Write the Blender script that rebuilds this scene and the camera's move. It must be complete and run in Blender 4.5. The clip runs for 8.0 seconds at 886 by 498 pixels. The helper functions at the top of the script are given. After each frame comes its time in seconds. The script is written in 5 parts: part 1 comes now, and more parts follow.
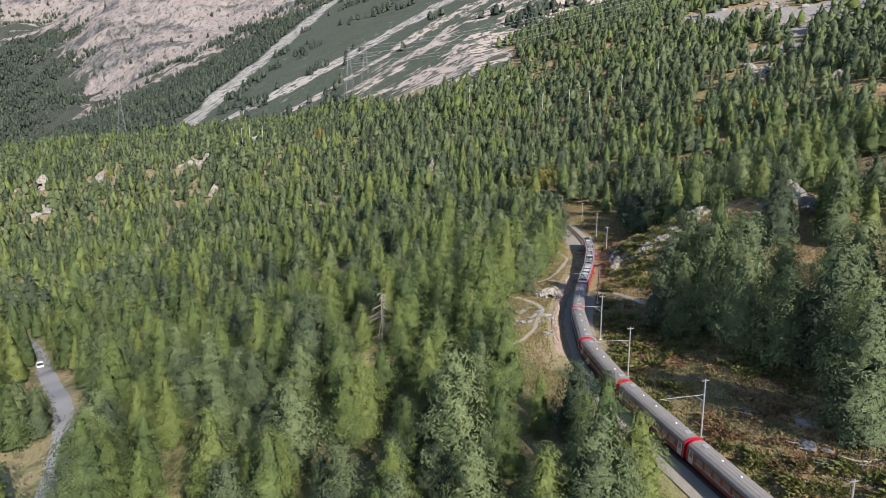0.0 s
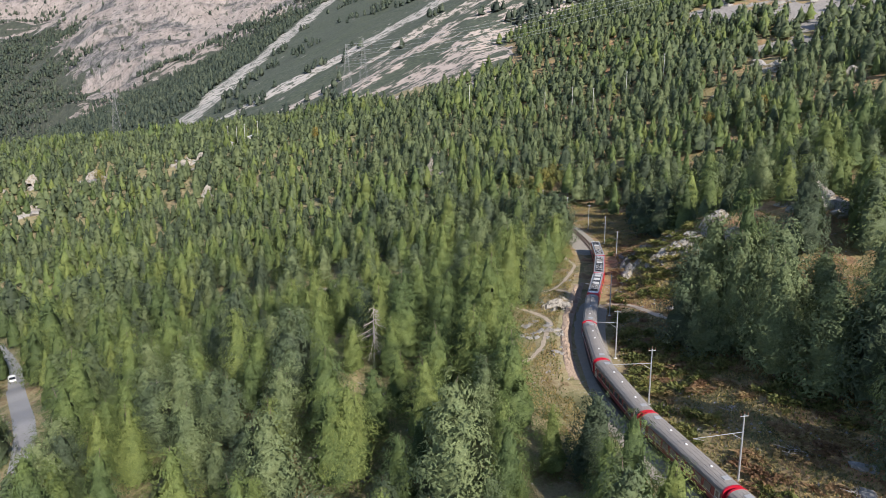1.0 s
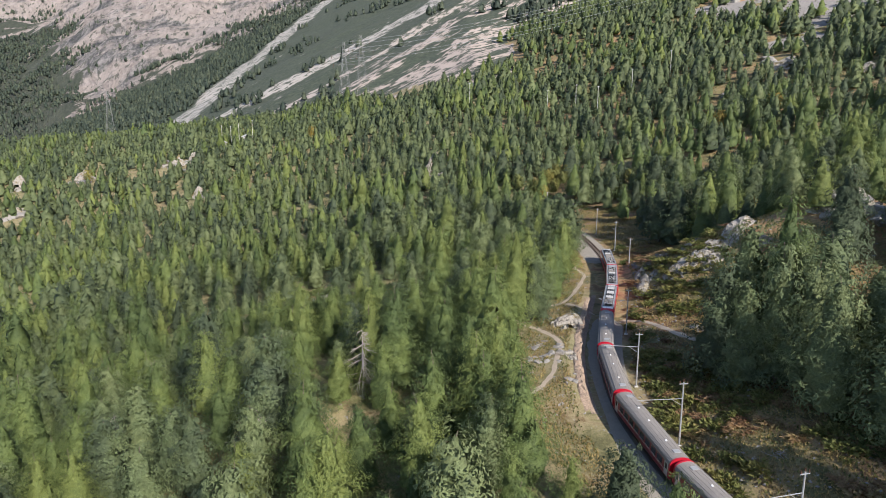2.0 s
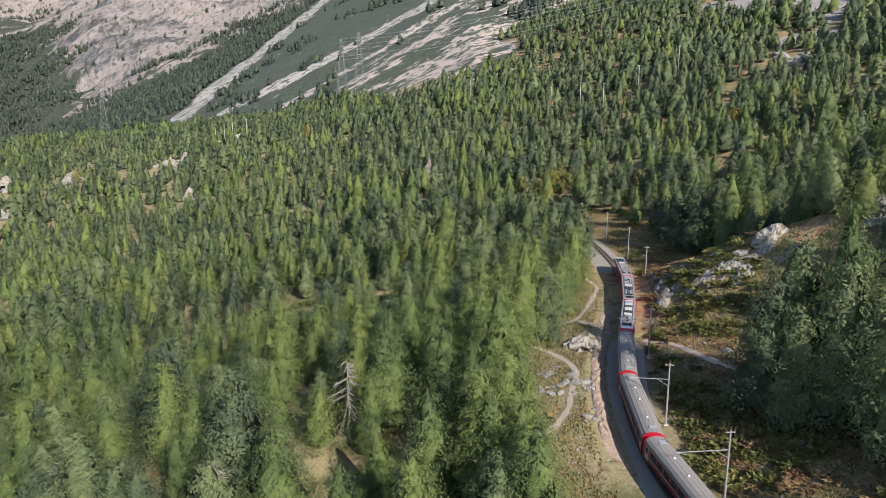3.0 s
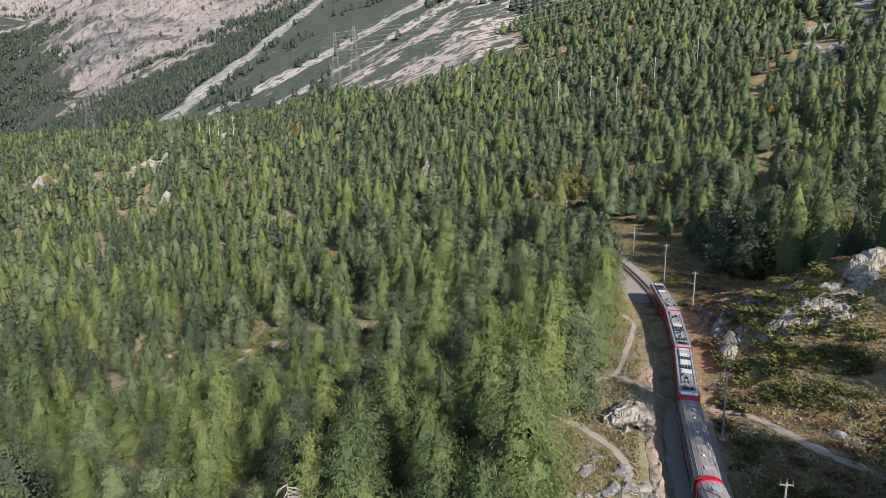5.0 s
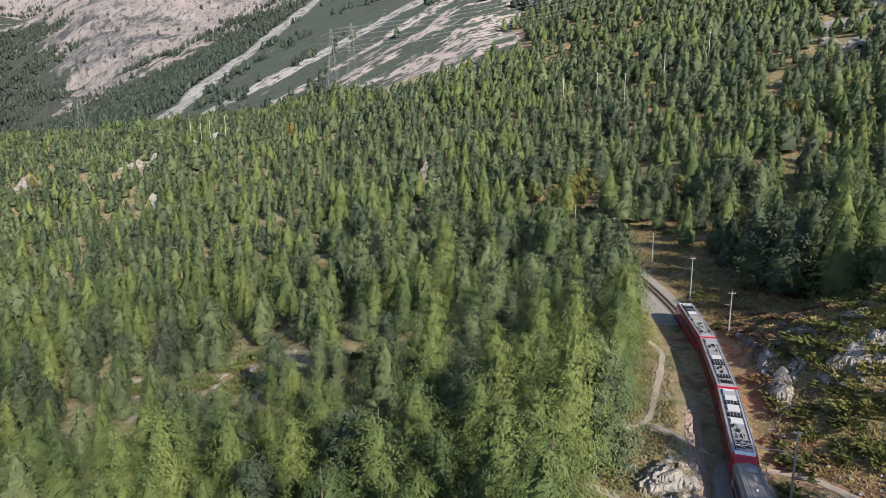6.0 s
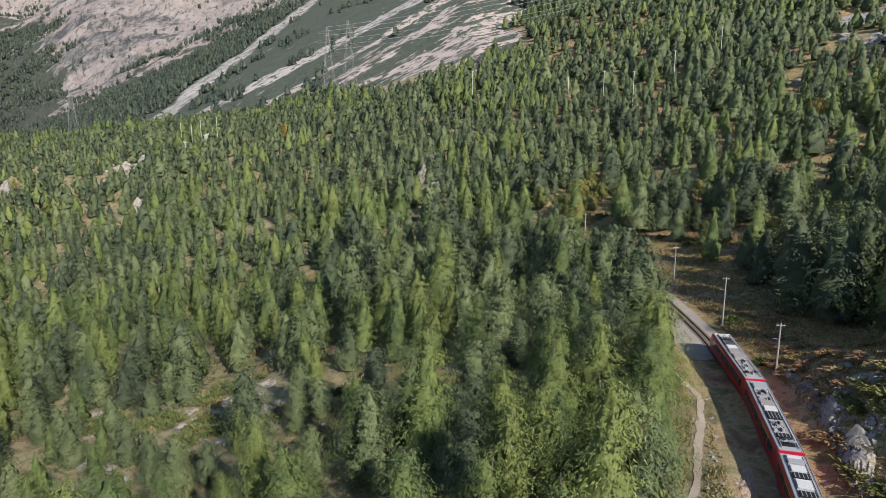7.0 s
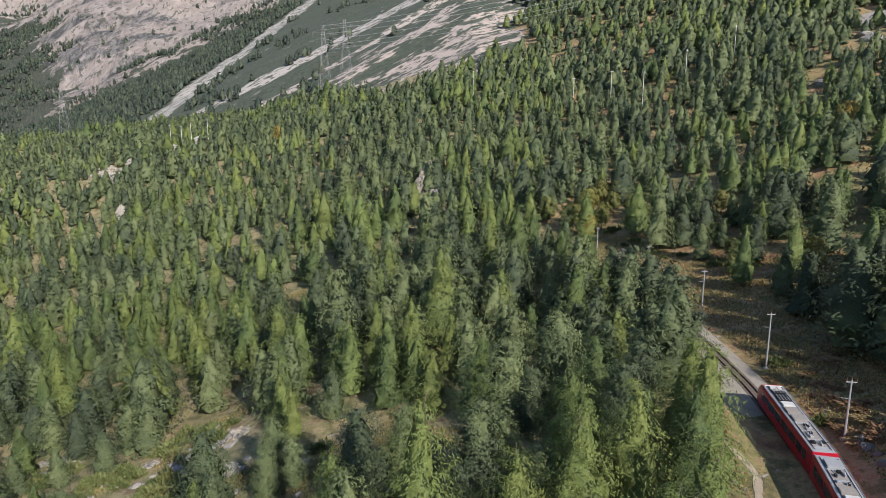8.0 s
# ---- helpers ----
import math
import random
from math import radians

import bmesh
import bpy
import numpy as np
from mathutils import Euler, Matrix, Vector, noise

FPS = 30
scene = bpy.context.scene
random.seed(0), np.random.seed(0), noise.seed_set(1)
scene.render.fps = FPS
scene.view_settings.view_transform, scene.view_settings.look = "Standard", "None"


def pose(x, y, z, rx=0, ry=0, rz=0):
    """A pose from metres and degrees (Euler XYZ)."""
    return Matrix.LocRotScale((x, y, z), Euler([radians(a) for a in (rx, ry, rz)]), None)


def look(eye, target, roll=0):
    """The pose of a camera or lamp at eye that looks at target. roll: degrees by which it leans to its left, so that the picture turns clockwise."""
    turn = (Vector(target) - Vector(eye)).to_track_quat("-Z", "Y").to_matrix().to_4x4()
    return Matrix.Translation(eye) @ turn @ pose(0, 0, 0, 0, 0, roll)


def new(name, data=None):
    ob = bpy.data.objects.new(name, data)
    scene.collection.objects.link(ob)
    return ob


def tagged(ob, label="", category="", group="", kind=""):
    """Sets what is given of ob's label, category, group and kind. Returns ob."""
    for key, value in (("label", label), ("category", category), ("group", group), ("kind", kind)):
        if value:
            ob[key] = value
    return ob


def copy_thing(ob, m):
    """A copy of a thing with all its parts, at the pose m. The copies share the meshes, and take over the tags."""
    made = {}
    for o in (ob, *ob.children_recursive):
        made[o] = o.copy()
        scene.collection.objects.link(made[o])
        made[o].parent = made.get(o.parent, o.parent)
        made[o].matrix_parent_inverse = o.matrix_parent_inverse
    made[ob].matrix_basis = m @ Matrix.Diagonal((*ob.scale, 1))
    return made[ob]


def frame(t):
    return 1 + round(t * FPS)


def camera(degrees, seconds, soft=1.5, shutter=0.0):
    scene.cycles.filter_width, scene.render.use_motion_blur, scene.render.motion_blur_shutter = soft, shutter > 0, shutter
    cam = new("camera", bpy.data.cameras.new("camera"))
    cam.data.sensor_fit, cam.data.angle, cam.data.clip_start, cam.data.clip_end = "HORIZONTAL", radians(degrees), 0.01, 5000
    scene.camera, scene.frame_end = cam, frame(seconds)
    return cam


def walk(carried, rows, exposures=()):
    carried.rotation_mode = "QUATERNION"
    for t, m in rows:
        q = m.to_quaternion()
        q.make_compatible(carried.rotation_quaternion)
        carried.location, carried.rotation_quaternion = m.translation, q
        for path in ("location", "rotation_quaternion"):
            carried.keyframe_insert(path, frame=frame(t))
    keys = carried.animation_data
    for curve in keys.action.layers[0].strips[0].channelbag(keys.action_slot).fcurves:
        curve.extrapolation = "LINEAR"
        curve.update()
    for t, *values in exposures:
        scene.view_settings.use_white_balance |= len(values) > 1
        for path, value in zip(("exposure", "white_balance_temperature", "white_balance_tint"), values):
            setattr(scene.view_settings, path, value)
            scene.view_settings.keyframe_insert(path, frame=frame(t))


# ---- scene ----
cam = camera(73.0, 8.0, soft=0.85)
METRES, EYE, TILT, LEAN, TURN = 110.0, 37.8, -10.5, 0.0, 0.0
ROWS = [
    (0.0, 0.0, 0.0, 0.0, 0.0, 0.0, 0.0),
    (0.5, 0.0009, 0.0483, 0.0087, 0.01, -0.05, 0.01),
    (1.0, 0.0019, 0.0995, 0.0177, -0.01, -0.11, 0.04),
    (1.5, 0.0032, 0.1546, 0.0275, -0.02, -0.12, 0.04),
    (3.0, 0.0063, 0.3284, 0.0585, -0.01, -0.2, 0.08),
    (3.5, 0.0074, 0.3898, 0.0691, -0.02, -0.22, 0.07),
    (4.0, 0.0085, 0.4526, 0.0807, -0.01, -0.24, 0.09),
    (4.5, 0.01, 0.516, 0.0921, -0.0, -0.26, 0.14),
    (6.0, 0.0139, 0.7139, 0.1271, 0.01, -0.29, 0.18),
    (6.5, 0.0157, 0.7814, 0.1414, 0.02, -0.29, 0.2),
    (7.0, 0.0176, 0.8462, 0.1569, 0.03, -0.3, 0.22),
    (7.5, 0.0191, 0.9132, 0.1756, 0.04, -0.3, 0.22),
    (8.0, 0.0204, 0.9791, 0.1975, 0.03, -0.31, 0.24),
]
# seconds, stops, kelvin, tint
EXPOSURES = [(0.0, 0.72, 6300, 14), (3.5, 0.7, 6300, 14), (6.0, 0.67, 6300, 14), (7.0, 0.61, 6300, 14), (8.0, 0.6, 6300, 14)]
walk(cam, [(t, pose(0, 0, EYE, TILT, LEAN, TURN) @ pose(METRES * x, METRES * y, METRES * z, 90 + pitch, roll, yaw)) for t, x, y, z, yaw, pitch, roll in ROWS], EXPOSURES)

# ---- light ----
SUN_ELEVATION, SUN_AZIMUTH = 31.0, 147.0
world = bpy.data.worlds.new("daylight")
world.use_nodes = True
scene.world = world
_sky = world.node_tree.nodes.new("ShaderNodeTexSky")
_sky.sky_type, _sky.sun_disc = "NISHITA", False
_sky.sun_elevation, _sky.sun_rotation = radians(SUN_ELEVATION), radians(SUN_AZIMUTH)
_sky.altitude, _sky.dust_density = 1900.0, 2.0
_bg = world.node_tree.nodes["Background"]
_bg.inputs["Strength"].default_value = 0.135
world.node_tree.links.new(_sky.outputs[0], _bg.inputs["Color"])
_sun = bpy.data.lights.new("sun", "SUN")
_sun.energy, _sun.angle, _sun.color = 5.0, radians(0.6), (1.0, 0.93, 0.81)
_az, _el = radians(SUN_AZIMUTH), radians(SUN_ELEVATION)
_to_sun = Vector((math.sin(_az) * math.cos(_el), math.cos(_az) * math.cos(_el), math.sin(_el)))
new("sun", _sun).matrix_world = look(_to_sun * 300, (0, 0, 0))

# ---- materials ----


def nodes_of(name):
    m = bpy.data.materials.new(name)
    m.use_nodes = True
    nt = m.node_tree
    return m, nt, nt.nodes["Principled BSDF"]



def coords(nt, scale=(1, 1, 1), turn=0.0, space="world"):
    """World (or object) coordinates, turned about z and scaled."""
    if space == "world":
        out = nt.nodes.new("ShaderNodeNewGeometry").outputs["Position"]
    else:
        out = nt.nodes.new("ShaderNodeTexCoord").outputs["Object"]
    m = nt.nodes.new("ShaderNodeMapping")
    m.inputs["Rotation"].default_value = (0, 0, turn)
    first = nt.nodes.new("ShaderNodeMapping")
    first.inputs["Rotation"].default_value = (0, 0, turn)
    m.inputs["Rotation"].default_value = (0, 0, 0)
    m.inputs["Scale"].default_value = scale
    nt.links.new(out, first.inputs["Vector"])
    nt.links.new(first.outputs[0], m.inputs["Vector"])
    return m.outputs[0]


def noise_out(nt, vec, scale, detail=4.0, rough=0.6, distortion=0.0):
    n = nt.nodes.new("ShaderNodeTexNoise")
    n.inputs["Scale"].default_value, n.inputs["Detail"].default_value = scale, detail
    n.inputs["Roughness"].default_value, n.inputs["Distortion"].default_value = rough, distortion
    nt.links.new(vec, n.inputs["Vector"])
    return n.outputs["Fac"]


def ramp(nt, fac, stops):
    r = nt.nodes.new("ShaderNodeValToRGB")
    els = r.color_ramp.elements
    while len(els) < len(stops):
        els.new(0.5)
    for e, (p, c) in zip(els, stops):
        e.position = p
        e.color = (*c, 1.0) if not isinstance(c, (int, float)) else (c, c, c, 1.0)
    nt.links.new(fac, r.inputs[0])
    return r.outputs[0]


def mix(nt, fac, a, b, kind="MIX"):
    m = nt.nodes.new("ShaderNodeMix")
    m.data_type, m.blend_type = "RGBA", kind
    for sock, value in ((m.inputs[0], fac), (m.inputs[6], a), (m.inputs[7], b)):
        if isinstance(value, bpy.types.NodeSocket):
            nt.links.new(value, sock)
        elif isinstance(value, (int, float)):
            sock.default_value = value
        else:
            sock.default_value = (*value, 1.0)
    return m.outputs[2]


def bump(nt, bsdf, height, strength=0.5, distance=0.1):
    b = nt.nodes.new("ShaderNodeBump")
    b.inputs["Strength"].default_value, b.inputs["Distance"].default_value = strength, distance
    nt.links.new(height, b.inputs["Height"])
    nt.links.new(b.outputs[0], bsdf.inputs["Normal"])


def plain(name, colour, rough=0.6, metal=0.0, grain=0.15, scale=6.0, space="object", relief=0.0):
    """A surface of one paint, stone or metal with two scales of wear in it."""
    m, nt, b = nodes_of(name)
    v = coords(nt, space=space)
    big, small = noise_out(nt, v, scale * 0.2, 3), noise_out(nt, v, scale * 2.5, 5)
    dark = tuple(c * (1 - grain * 1.6) for c in colour)
    light = tuple(min(1, c * (1 + grain)) for c in colour)
    c = mix(nt, big, dark, light)
    c = mix(nt, 0.5, c, ramp(nt, small, [(0.3, dark), (0.7, light)]))
    nt.links.new(c, b.inputs["Base Color"])
    b.inputs["Roughness"].default_value, b.inputs["Metallic"].default_value = rough, metal
    if relief:
        bump(nt, b, small, 0.6, relief)
    return m


def foliage(name, stops, clump=0.12, joined=False):
    """Needles: colour by tree and by tuft, a little light passing through. joined: many trees in one mesh, told apart by their tone."""
    m, nt, b = nodes_of(name)
    geo = nt.nodes.new("ShaderNodeNewGeometry")
    if joined:
        info = nt.nodes.new("ShaderNodeAttribute")
        info.attribute_name = "tone"
        own = info.outputs["Fac"]
    else:
        own = nt.nodes.new("ShaderNodeObjectInfo").outputs["Random"]
    v = coords(nt)
    n = noise_out(nt, v, clump, 3, 0.7)
    mean = nt.nodes.new("ShaderNodeMath")
    mean.operation = "ADD"
    nt.links.new(n, mean.inputs[0])
    half = nt.nodes.new("ShaderNodeMath")
    half.operation, half.inputs[1].default_value = "MULTIPLY_ADD", 0.4
    half.inputs[2].default_value = -0.2
    nt.links.new(own, half.inputs[0])
    nt.links.new(half.outputs[0], mean.inputs[1])
    c = ramp(nt, mean.outputs[0], stops)
    tuft = ramp(nt, geo.outputs["Random Per Island"], [(0.0, 0.84), (0.6, 1.0), (1.0, 1.16)])
    c = mix(nt, 1.0, c, tuft, "MULTIPLY")
    shoots = noise_out(nt, v, 3.4, 3, 0.75, 0.6)
    c = mix(nt, 1.0, c, ramp(nt, shoots, [(0.36, 0.78), (0.5, 1.0), (0.62, 1.22)]), "MULTIPLY")
    bump(nt, b, shoots, 0.5, 0.3)
    nt.links.new(c, b.inputs["Base Color"])
    b.inputs["Roughness"].default_value = 0.65
    b.inputs["Specular IOR Level"].default_value = 0.25
    tr = nt.nodes.new("ShaderNodeBsdfTranslucent")
    nt.links.new(c, tr.inputs["Color"])
    ms = nt.nodes.new("ShaderNodeMixShader")
    ms.inputs[0].default_value = 0.25
    nt.links.new(b.outputs[0], ms.inputs[1])
    nt.links.new(tr.outputs[0], ms.inputs[2])
    nt.links.new(ms.outputs[0], nt.nodes["Material Output"].inputs["Surface"])
    return m


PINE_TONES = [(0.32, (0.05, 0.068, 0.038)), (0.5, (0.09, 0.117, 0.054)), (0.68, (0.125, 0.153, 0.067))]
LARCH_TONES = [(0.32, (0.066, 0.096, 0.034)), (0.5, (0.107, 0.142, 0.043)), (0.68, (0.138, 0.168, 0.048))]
# near crowns: forest tones scaled up, extra light put into the needle colour
BRIGHT_PINE, PINE_WOOD = foliage("brightened_pine_needles", [(p, tuple(1.25 * v for v in c)) for p, c in PINE_TONES]), foliage("pine_forest_needles", PINE_TONES, 0.12, True)
BRIGHT_LARCH, LARCH_WOOD = foliage("brightened_larch_needles", [(p, tuple(1.16 * v for v in c)) for p, c in LARCH_TONES]), foliage("larch_forest_needles", LARCH_TONES, 0.12, True)
# pine tones dimmed and blued: distance and haze put into the far colour
DIMMED_PINE = foliage("dimmed_far_pine_needles", [(0.35, (0.034, 0.048, 0.036)), (0.5, (0.052, 0.07, 0.05)), (0.65, (0.078, 0.096, 0.062))], 0.12, True)
AUTUMN = foliage("autumn_leaves", [(0.25, (0.14, 0.145, 0.038)), (0.5, (0.19, 0.175, 0.045)), (0.75, (0.26, 0.185, 0.045))])
BIRCH = foliage("birch_leaves", [(0.3, (0.085, 0.11, 0.035)), (0.5, (0.125, 0.142, 0.045)), (0.7, (0.17, 0.165, 0.05))])
SHRUB = foliage("juniper_leaves", [(0.25, (0.085, 0.1, 0.03)), (0.5, (0.145, 0.158, 0.046)), (0.75, (0.225, 0.2, 0.066))], 0.6)
BARK = plain("bark", (0.15, 0.115, 0.09), 0.9, 0, 0.35, 4, relief=0.03)
GREY_WOOD = plain("weathered_wood", (0.3, 0.27, 0.24), 0.85, 0, 0.25, 4)


FALL = math.atan2(0.666, 0.745)


def sums(nt, kind, a, b, c=None):
    """One step of arithmetic on sockets or numbers."""
    n = nt.nodes.new("ShaderNodeMath")
    n.operation = kind
    for k, v in enumerate((a, b, c)):
        if v is None:
            continue
        if isinstance(v, (int, float)):
            n.inputs[k].default_value = v
        else:
            nt.links.new(v, n.inputs[k])
    return n.outputs[0]


def along_way(nt, way):
    """Metres along a level direction of the mountain."""
    n = nt.nodes.new("ShaderNodeVectorMath")
    n.operation = "DOT_PRODUCT"
    nt.links.new(nt.nodes.new("ShaderNodeNewGeometry").outputs["Position"], n.inputs[0])
    n.inputs[1].default_value = way
    return n.outputs["Value"]


def ground_material():
    m, nt, b = nodes_of("mountain_meadow")
    v = coords(nt)
    big, mid, fine = noise_out(nt, v, 0.045, 5, 0.65), noise_out(nt, v, 0.2, 6, 0.68, 0.4), noise_out(nt, v, 2.6, 4, 0.7)
    c = ramp(nt, mid, [(0.34, (0.1, 0.09, 0.036)), (0.43, (0.19, 0.145, 0.06)), (0.49, (0.36, 0.25, 0.125)), (0.55, (0.3, 0.16, 0.08)), (0.63, (0.17, 0.085, 0.05))])
    green = ramp(nt, fine, [(0.3, (0.08, 0.082, 0.028)), (0.7, (0.2, 0.185, 0.07))])
    c = mix(nt, ramp(nt, big, [(0.42, 0.0), (0.6, 0.8)]), c, green)
    # grey-green turf on the forest side of the line, heath on the sunny bank
    turf = ramp(nt, mid, [(0.36, (0.1, 0.098, 0.04)), (0.47, (0.2, 0.18, 0.085)), (0.54, (0.27, 0.235, 0.13)), (0.62, (0.17, 0.125, 0.06))])
    west = ramp(nt, sums(nt, "MULTIPLY_ADD", along_way(nt, (1, 0, 0)), 0.01, 0.5), [(0.8, 0.85), (0.93, 0.0)])
    c = mix(nt, west, c, turf)
    c = mix(nt, 0.6, c, ramp(nt, fine, [(0.25, 0.55), (0.75, 1.25)]), "MULTIPLY")
    stones = noise_out(nt, v, 0.9, 3, 0.5, 0.4)
    c = mix(nt, ramp(nt, stones, [(0.66, 0.0), (0.7, 1.0)]), c, ramp(nt, fine, [(0.3, (0.2, 0.19, 0.18)), (0.7, (0.36, 0.34, 0.32))]))
    nt.links.new(c, b.inputs["Base Color"])
    b.inputs["Roughness"].default_value = 0.95
    bump(nt, b, fine, 0.8, 0.25)
    return m


def scree_material():
    """Pale gullies running down the fall line between dark mats of dwarf pine."""
    m, nt, b = nodes_of("scree_slope")
    v = coords(nt, turn=-FALL)
    fall, wide = along_way(nt, (0.745, 0.666, 0)), along_way(nt, (-0.666, 0.745, 0))
    sway = noise_out(nt, coords(nt, (0.004, 0.012, 0.004), -FALL), 1.0, 5, 0.65, 0.3)
    mats = noise_out(nt, coords(nt, (0.02, 0.05, 0.03), -FALL), 1.0, 6, 0.7, 0.4)
    scrub = noise_out(nt, coords(nt, (0.075, 0.13, 0.09), -FALL), 1.0, 4, 0.65, 0.3)
    fine = noise_out(nt, v, 0.25, 5, 0.7)
    at = sums(nt, "MULTIPLY_ADD", sums(nt, "MULTIPLY_ADD", sway, 110.0, wide), 0.001, -0.055)
    lanes = ramp(nt, at, [(0.34, 0.4), (0.375, 0.58), (0.4, 0.42), (0.425, 0.6), (0.455, 0.66), (0.485, 0.5), (0.51, 0.58), (0.545, 0.4), (0.575, 0.42), (0.597, 0.63), (0.62, 0.4), (0.65, 0.42), (0.672, 0.6), (0.695, 0.37), (0.79, 0.36), (0.812, 0.72), (0.835, 0.72), (0.855, 0.36), (0.95, 0.3)])
    chance = sums(nt, "ADD", lanes, sums(nt, "MULTIPLY_ADD", mats, 1.2, -0.6))
    loose = ramp(nt, chance, [(0.49, 0.0), (0.525, 1.0)])
    # one broad tongue cuts across, with forest beyond it
    q = sums(nt, "SUBTRACT", sums(nt, "MULTIPLY_ADD", sway, 90.0, wide), sums(nt, "MULTIPLY_ADD", fall, 1.09, 649.0))
    tongue = ramp(nt, sums(nt, "ADD", sums(nt, "MULTIPLY_ADD", sums(nt, "ABSOLUTE", q, 0.0), -0.012, 1.0), sums(nt, "MULTIPLY_ADD", mats, 0.8, -0.4)), [(0.42, 0.0), (0.52, 1.0)])
    loose = sums(nt, "MULTIPLY", loose, ramp(nt, sums(nt, "MULTIPLY_ADD", q, 0.004, 0.5), [(0.3, 1.0), (0.42, 0.0)]))
    loose = sums(nt, "MAXIMUM", loose, tongue)
    loose = sums(nt, "MULTIPLY", loose, ramp(nt, scrub, [(0.515, 1.0), (0.55, 0.08)]))
    pale = ramp(nt, fine, [(0.25, (0.29, 0.235, 0.2)), (0.75, (0.43, 0.36, 0.31))])
    grey = ramp(nt, fine, [(0.25, (0.27, 0.25, 0.225)), (0.75, (0.42, 0.39, 0.35))])
    pale = mix(nt, ramp(nt, at, [(0.6, 0.0), (0.85, 1.0)]), pale, grey)
    dark = ramp(nt, fine, [(0.34, (0.016, 0.024, 0.016)), (0.5, (0.034, 0.047, 0.029)), (0.66, (0.07, 0.08, 0.05))])
    dark = mix(nt, ramp(nt, scrub, [(0.4, 0.4), (0.52, 0.0)]), dark, (0.062, 0.072, 0.046))
    c = mix(nt, loose, dark, pale)
    nt.links.new(c, b.inputs["Base Color"])
    b.inputs["Roughness"].default_value = 1.0
    bump(nt, b, mats, 0.7, 2.5)
    return m


def cliff_material():
    """Broken grey rock above, with forest creeping up between tongues of scree."""
    m, nt, b = nodes_of("grey_cliff")
    v = coords(nt, (1.0, 0.42, 0.5))
    broad = noise_out(nt, v, 0.009, 6, 0.7, 0.5)
    fine = noise_out(nt, v, 0.045, 9, 0.78, 0.6)
    crag = ramp(nt, fine, [(0.42, (0.05, 0.052, 0.055)), (0.5, (0.14, 0.135, 0.132)), (0.6, (0.27, 0.25, 0.24))])
    rubble = ramp(nt, fine, [(0.38, (0.24, 0.205, 0.185)), (0.6, (0.37, 0.32, 0.29))])
    tongue = noise_out(nt, coords(nt, (0.003, 0.011, 0.004), -FALL), 1.0, 6, 0.65, 0.3)
    c = mix(nt, ramp(nt, sums(nt, "MULTIPLY_ADD", tongue, 0.65, sums(nt, "MULTIPLY", broad, 0.35)), [(0.45, 0.0), (0.52, 1.0)]), crag, rubble)
    streak = noise_out(nt, coords(nt, (0.0045, 0.016, 0.006), -FALL), 1.0, 7, 0.72, 0.4)
    height, east = along_way(nt, (0, 0, 1)), along_way(nt, (1, 0, 0))
    beside = sums(nt, "ADD", sums(nt, "MULTIPLY_ADD", height, -0.89, 969.0), east)
    below = sums(nt, "MINIMUM", sums(nt, "SUBTRACT", sums(nt, "MULTIPLY_ADD", east, -0.75, -610.0), height), sums(nt, "MULTIPLY_ADD", height, -1.0, 430.0))
    edge = sums(nt, "ADD", sums(nt, "MAXIMUM", beside, below), sums(nt, "MULTIPLY_ADD", streak, 700.0, -350.0))
    wood = ramp(nt, noise_out(nt, v, 0.12, 4, 0.7), [(0.3, (0.035, 0.045, 0.034)), (0.7, (0.075, 0.085, 0.06))])
    c = mix(nt, ramp(nt, sums(nt, "MULTIPLY_ADD", edge, 0.002, 0.5), [(0.49, 0.0), (0.51, 1.0)]), c, wood)
    shrubs = noise_out(nt, v, 0.085, 3, 0.6)
    c = mix(nt, ramp(nt, shrubs, [(0.57, 0.0), (0.6, 0.75)]), c, wood)
    nt.links.new(c, b.inputs["Base Color"])
    b.inputs["Roughness"].default_value = 1.0
    bump(nt, b, fine, 1.0, 20.0)
    return m


GROUND, SCREE, CLIFF = ground_material(), scree_material(), cliff_material()
RUBBLE = plain("pale_rubble", (0.24, 0.22, 0.2), 0.95, 0, 0.35, 0.25, "world", 0.3)
BALLAST = plain("ballast_gravel", (0.27, 0.245, 0.205), 0.95, 0, 0.3, 5, "world", 0.04)
TRAIL = plain("trodden_path", (0.4, 0.33, 0.25), 0.95, 0, 0.3, 2.5, "world", 0.03)
ASPHALT = plain("pale_asphalt", (0.24, 0.24, 0.245), 0.9, 0, 0.15, 1.2, "world")
ROCK = plain("granite", (0.25, 0.235, 0.215), 0.95, 0, 0.3, 1.5, "world", 0.08)

# ---- lie of the land ----
_TY = 1.146 * np.array([-200, 0, 30, 46, 52, 56.6, 64.2, 72.3, 80, 88.8, 98.5, 108.2, 115.6, 125, 137.2, 150.5, 160.6, 170, 178, 190, 197, 210, 225, 240, 258])
_TX = 1.146 * np.array([46, 36, 34, 32, 30.6, 29.4, 27.1, 25.1, 23.4, 22.5, 23.3, 25.1, 27.3, 30.5, 34.5, 37.6, 38.9, 39.5, 39.9, 40, 39.8, 38.3, 34, 27, 15])
_dense = np.arange(-230.0, 300.0, 1.0)
_kernel = np.exp(-0.5 * (np.arange(-15, 16) / 5.0) ** 2)
_smooth = np.convolve(np.pad(np.interp(_dense, _TY, _TX), 15, mode="edge"), _kernel / _kernel.sum(), mode="valid")


def track_x(y):
    return np.interp(y, _dense, _smooth)


def track_z(y):
    y = np.asarray(y, float)
    return np.where(y < 189, -3.2 + 0.07 * (y - 78), 4.57 + 0.03 * (y - 189))


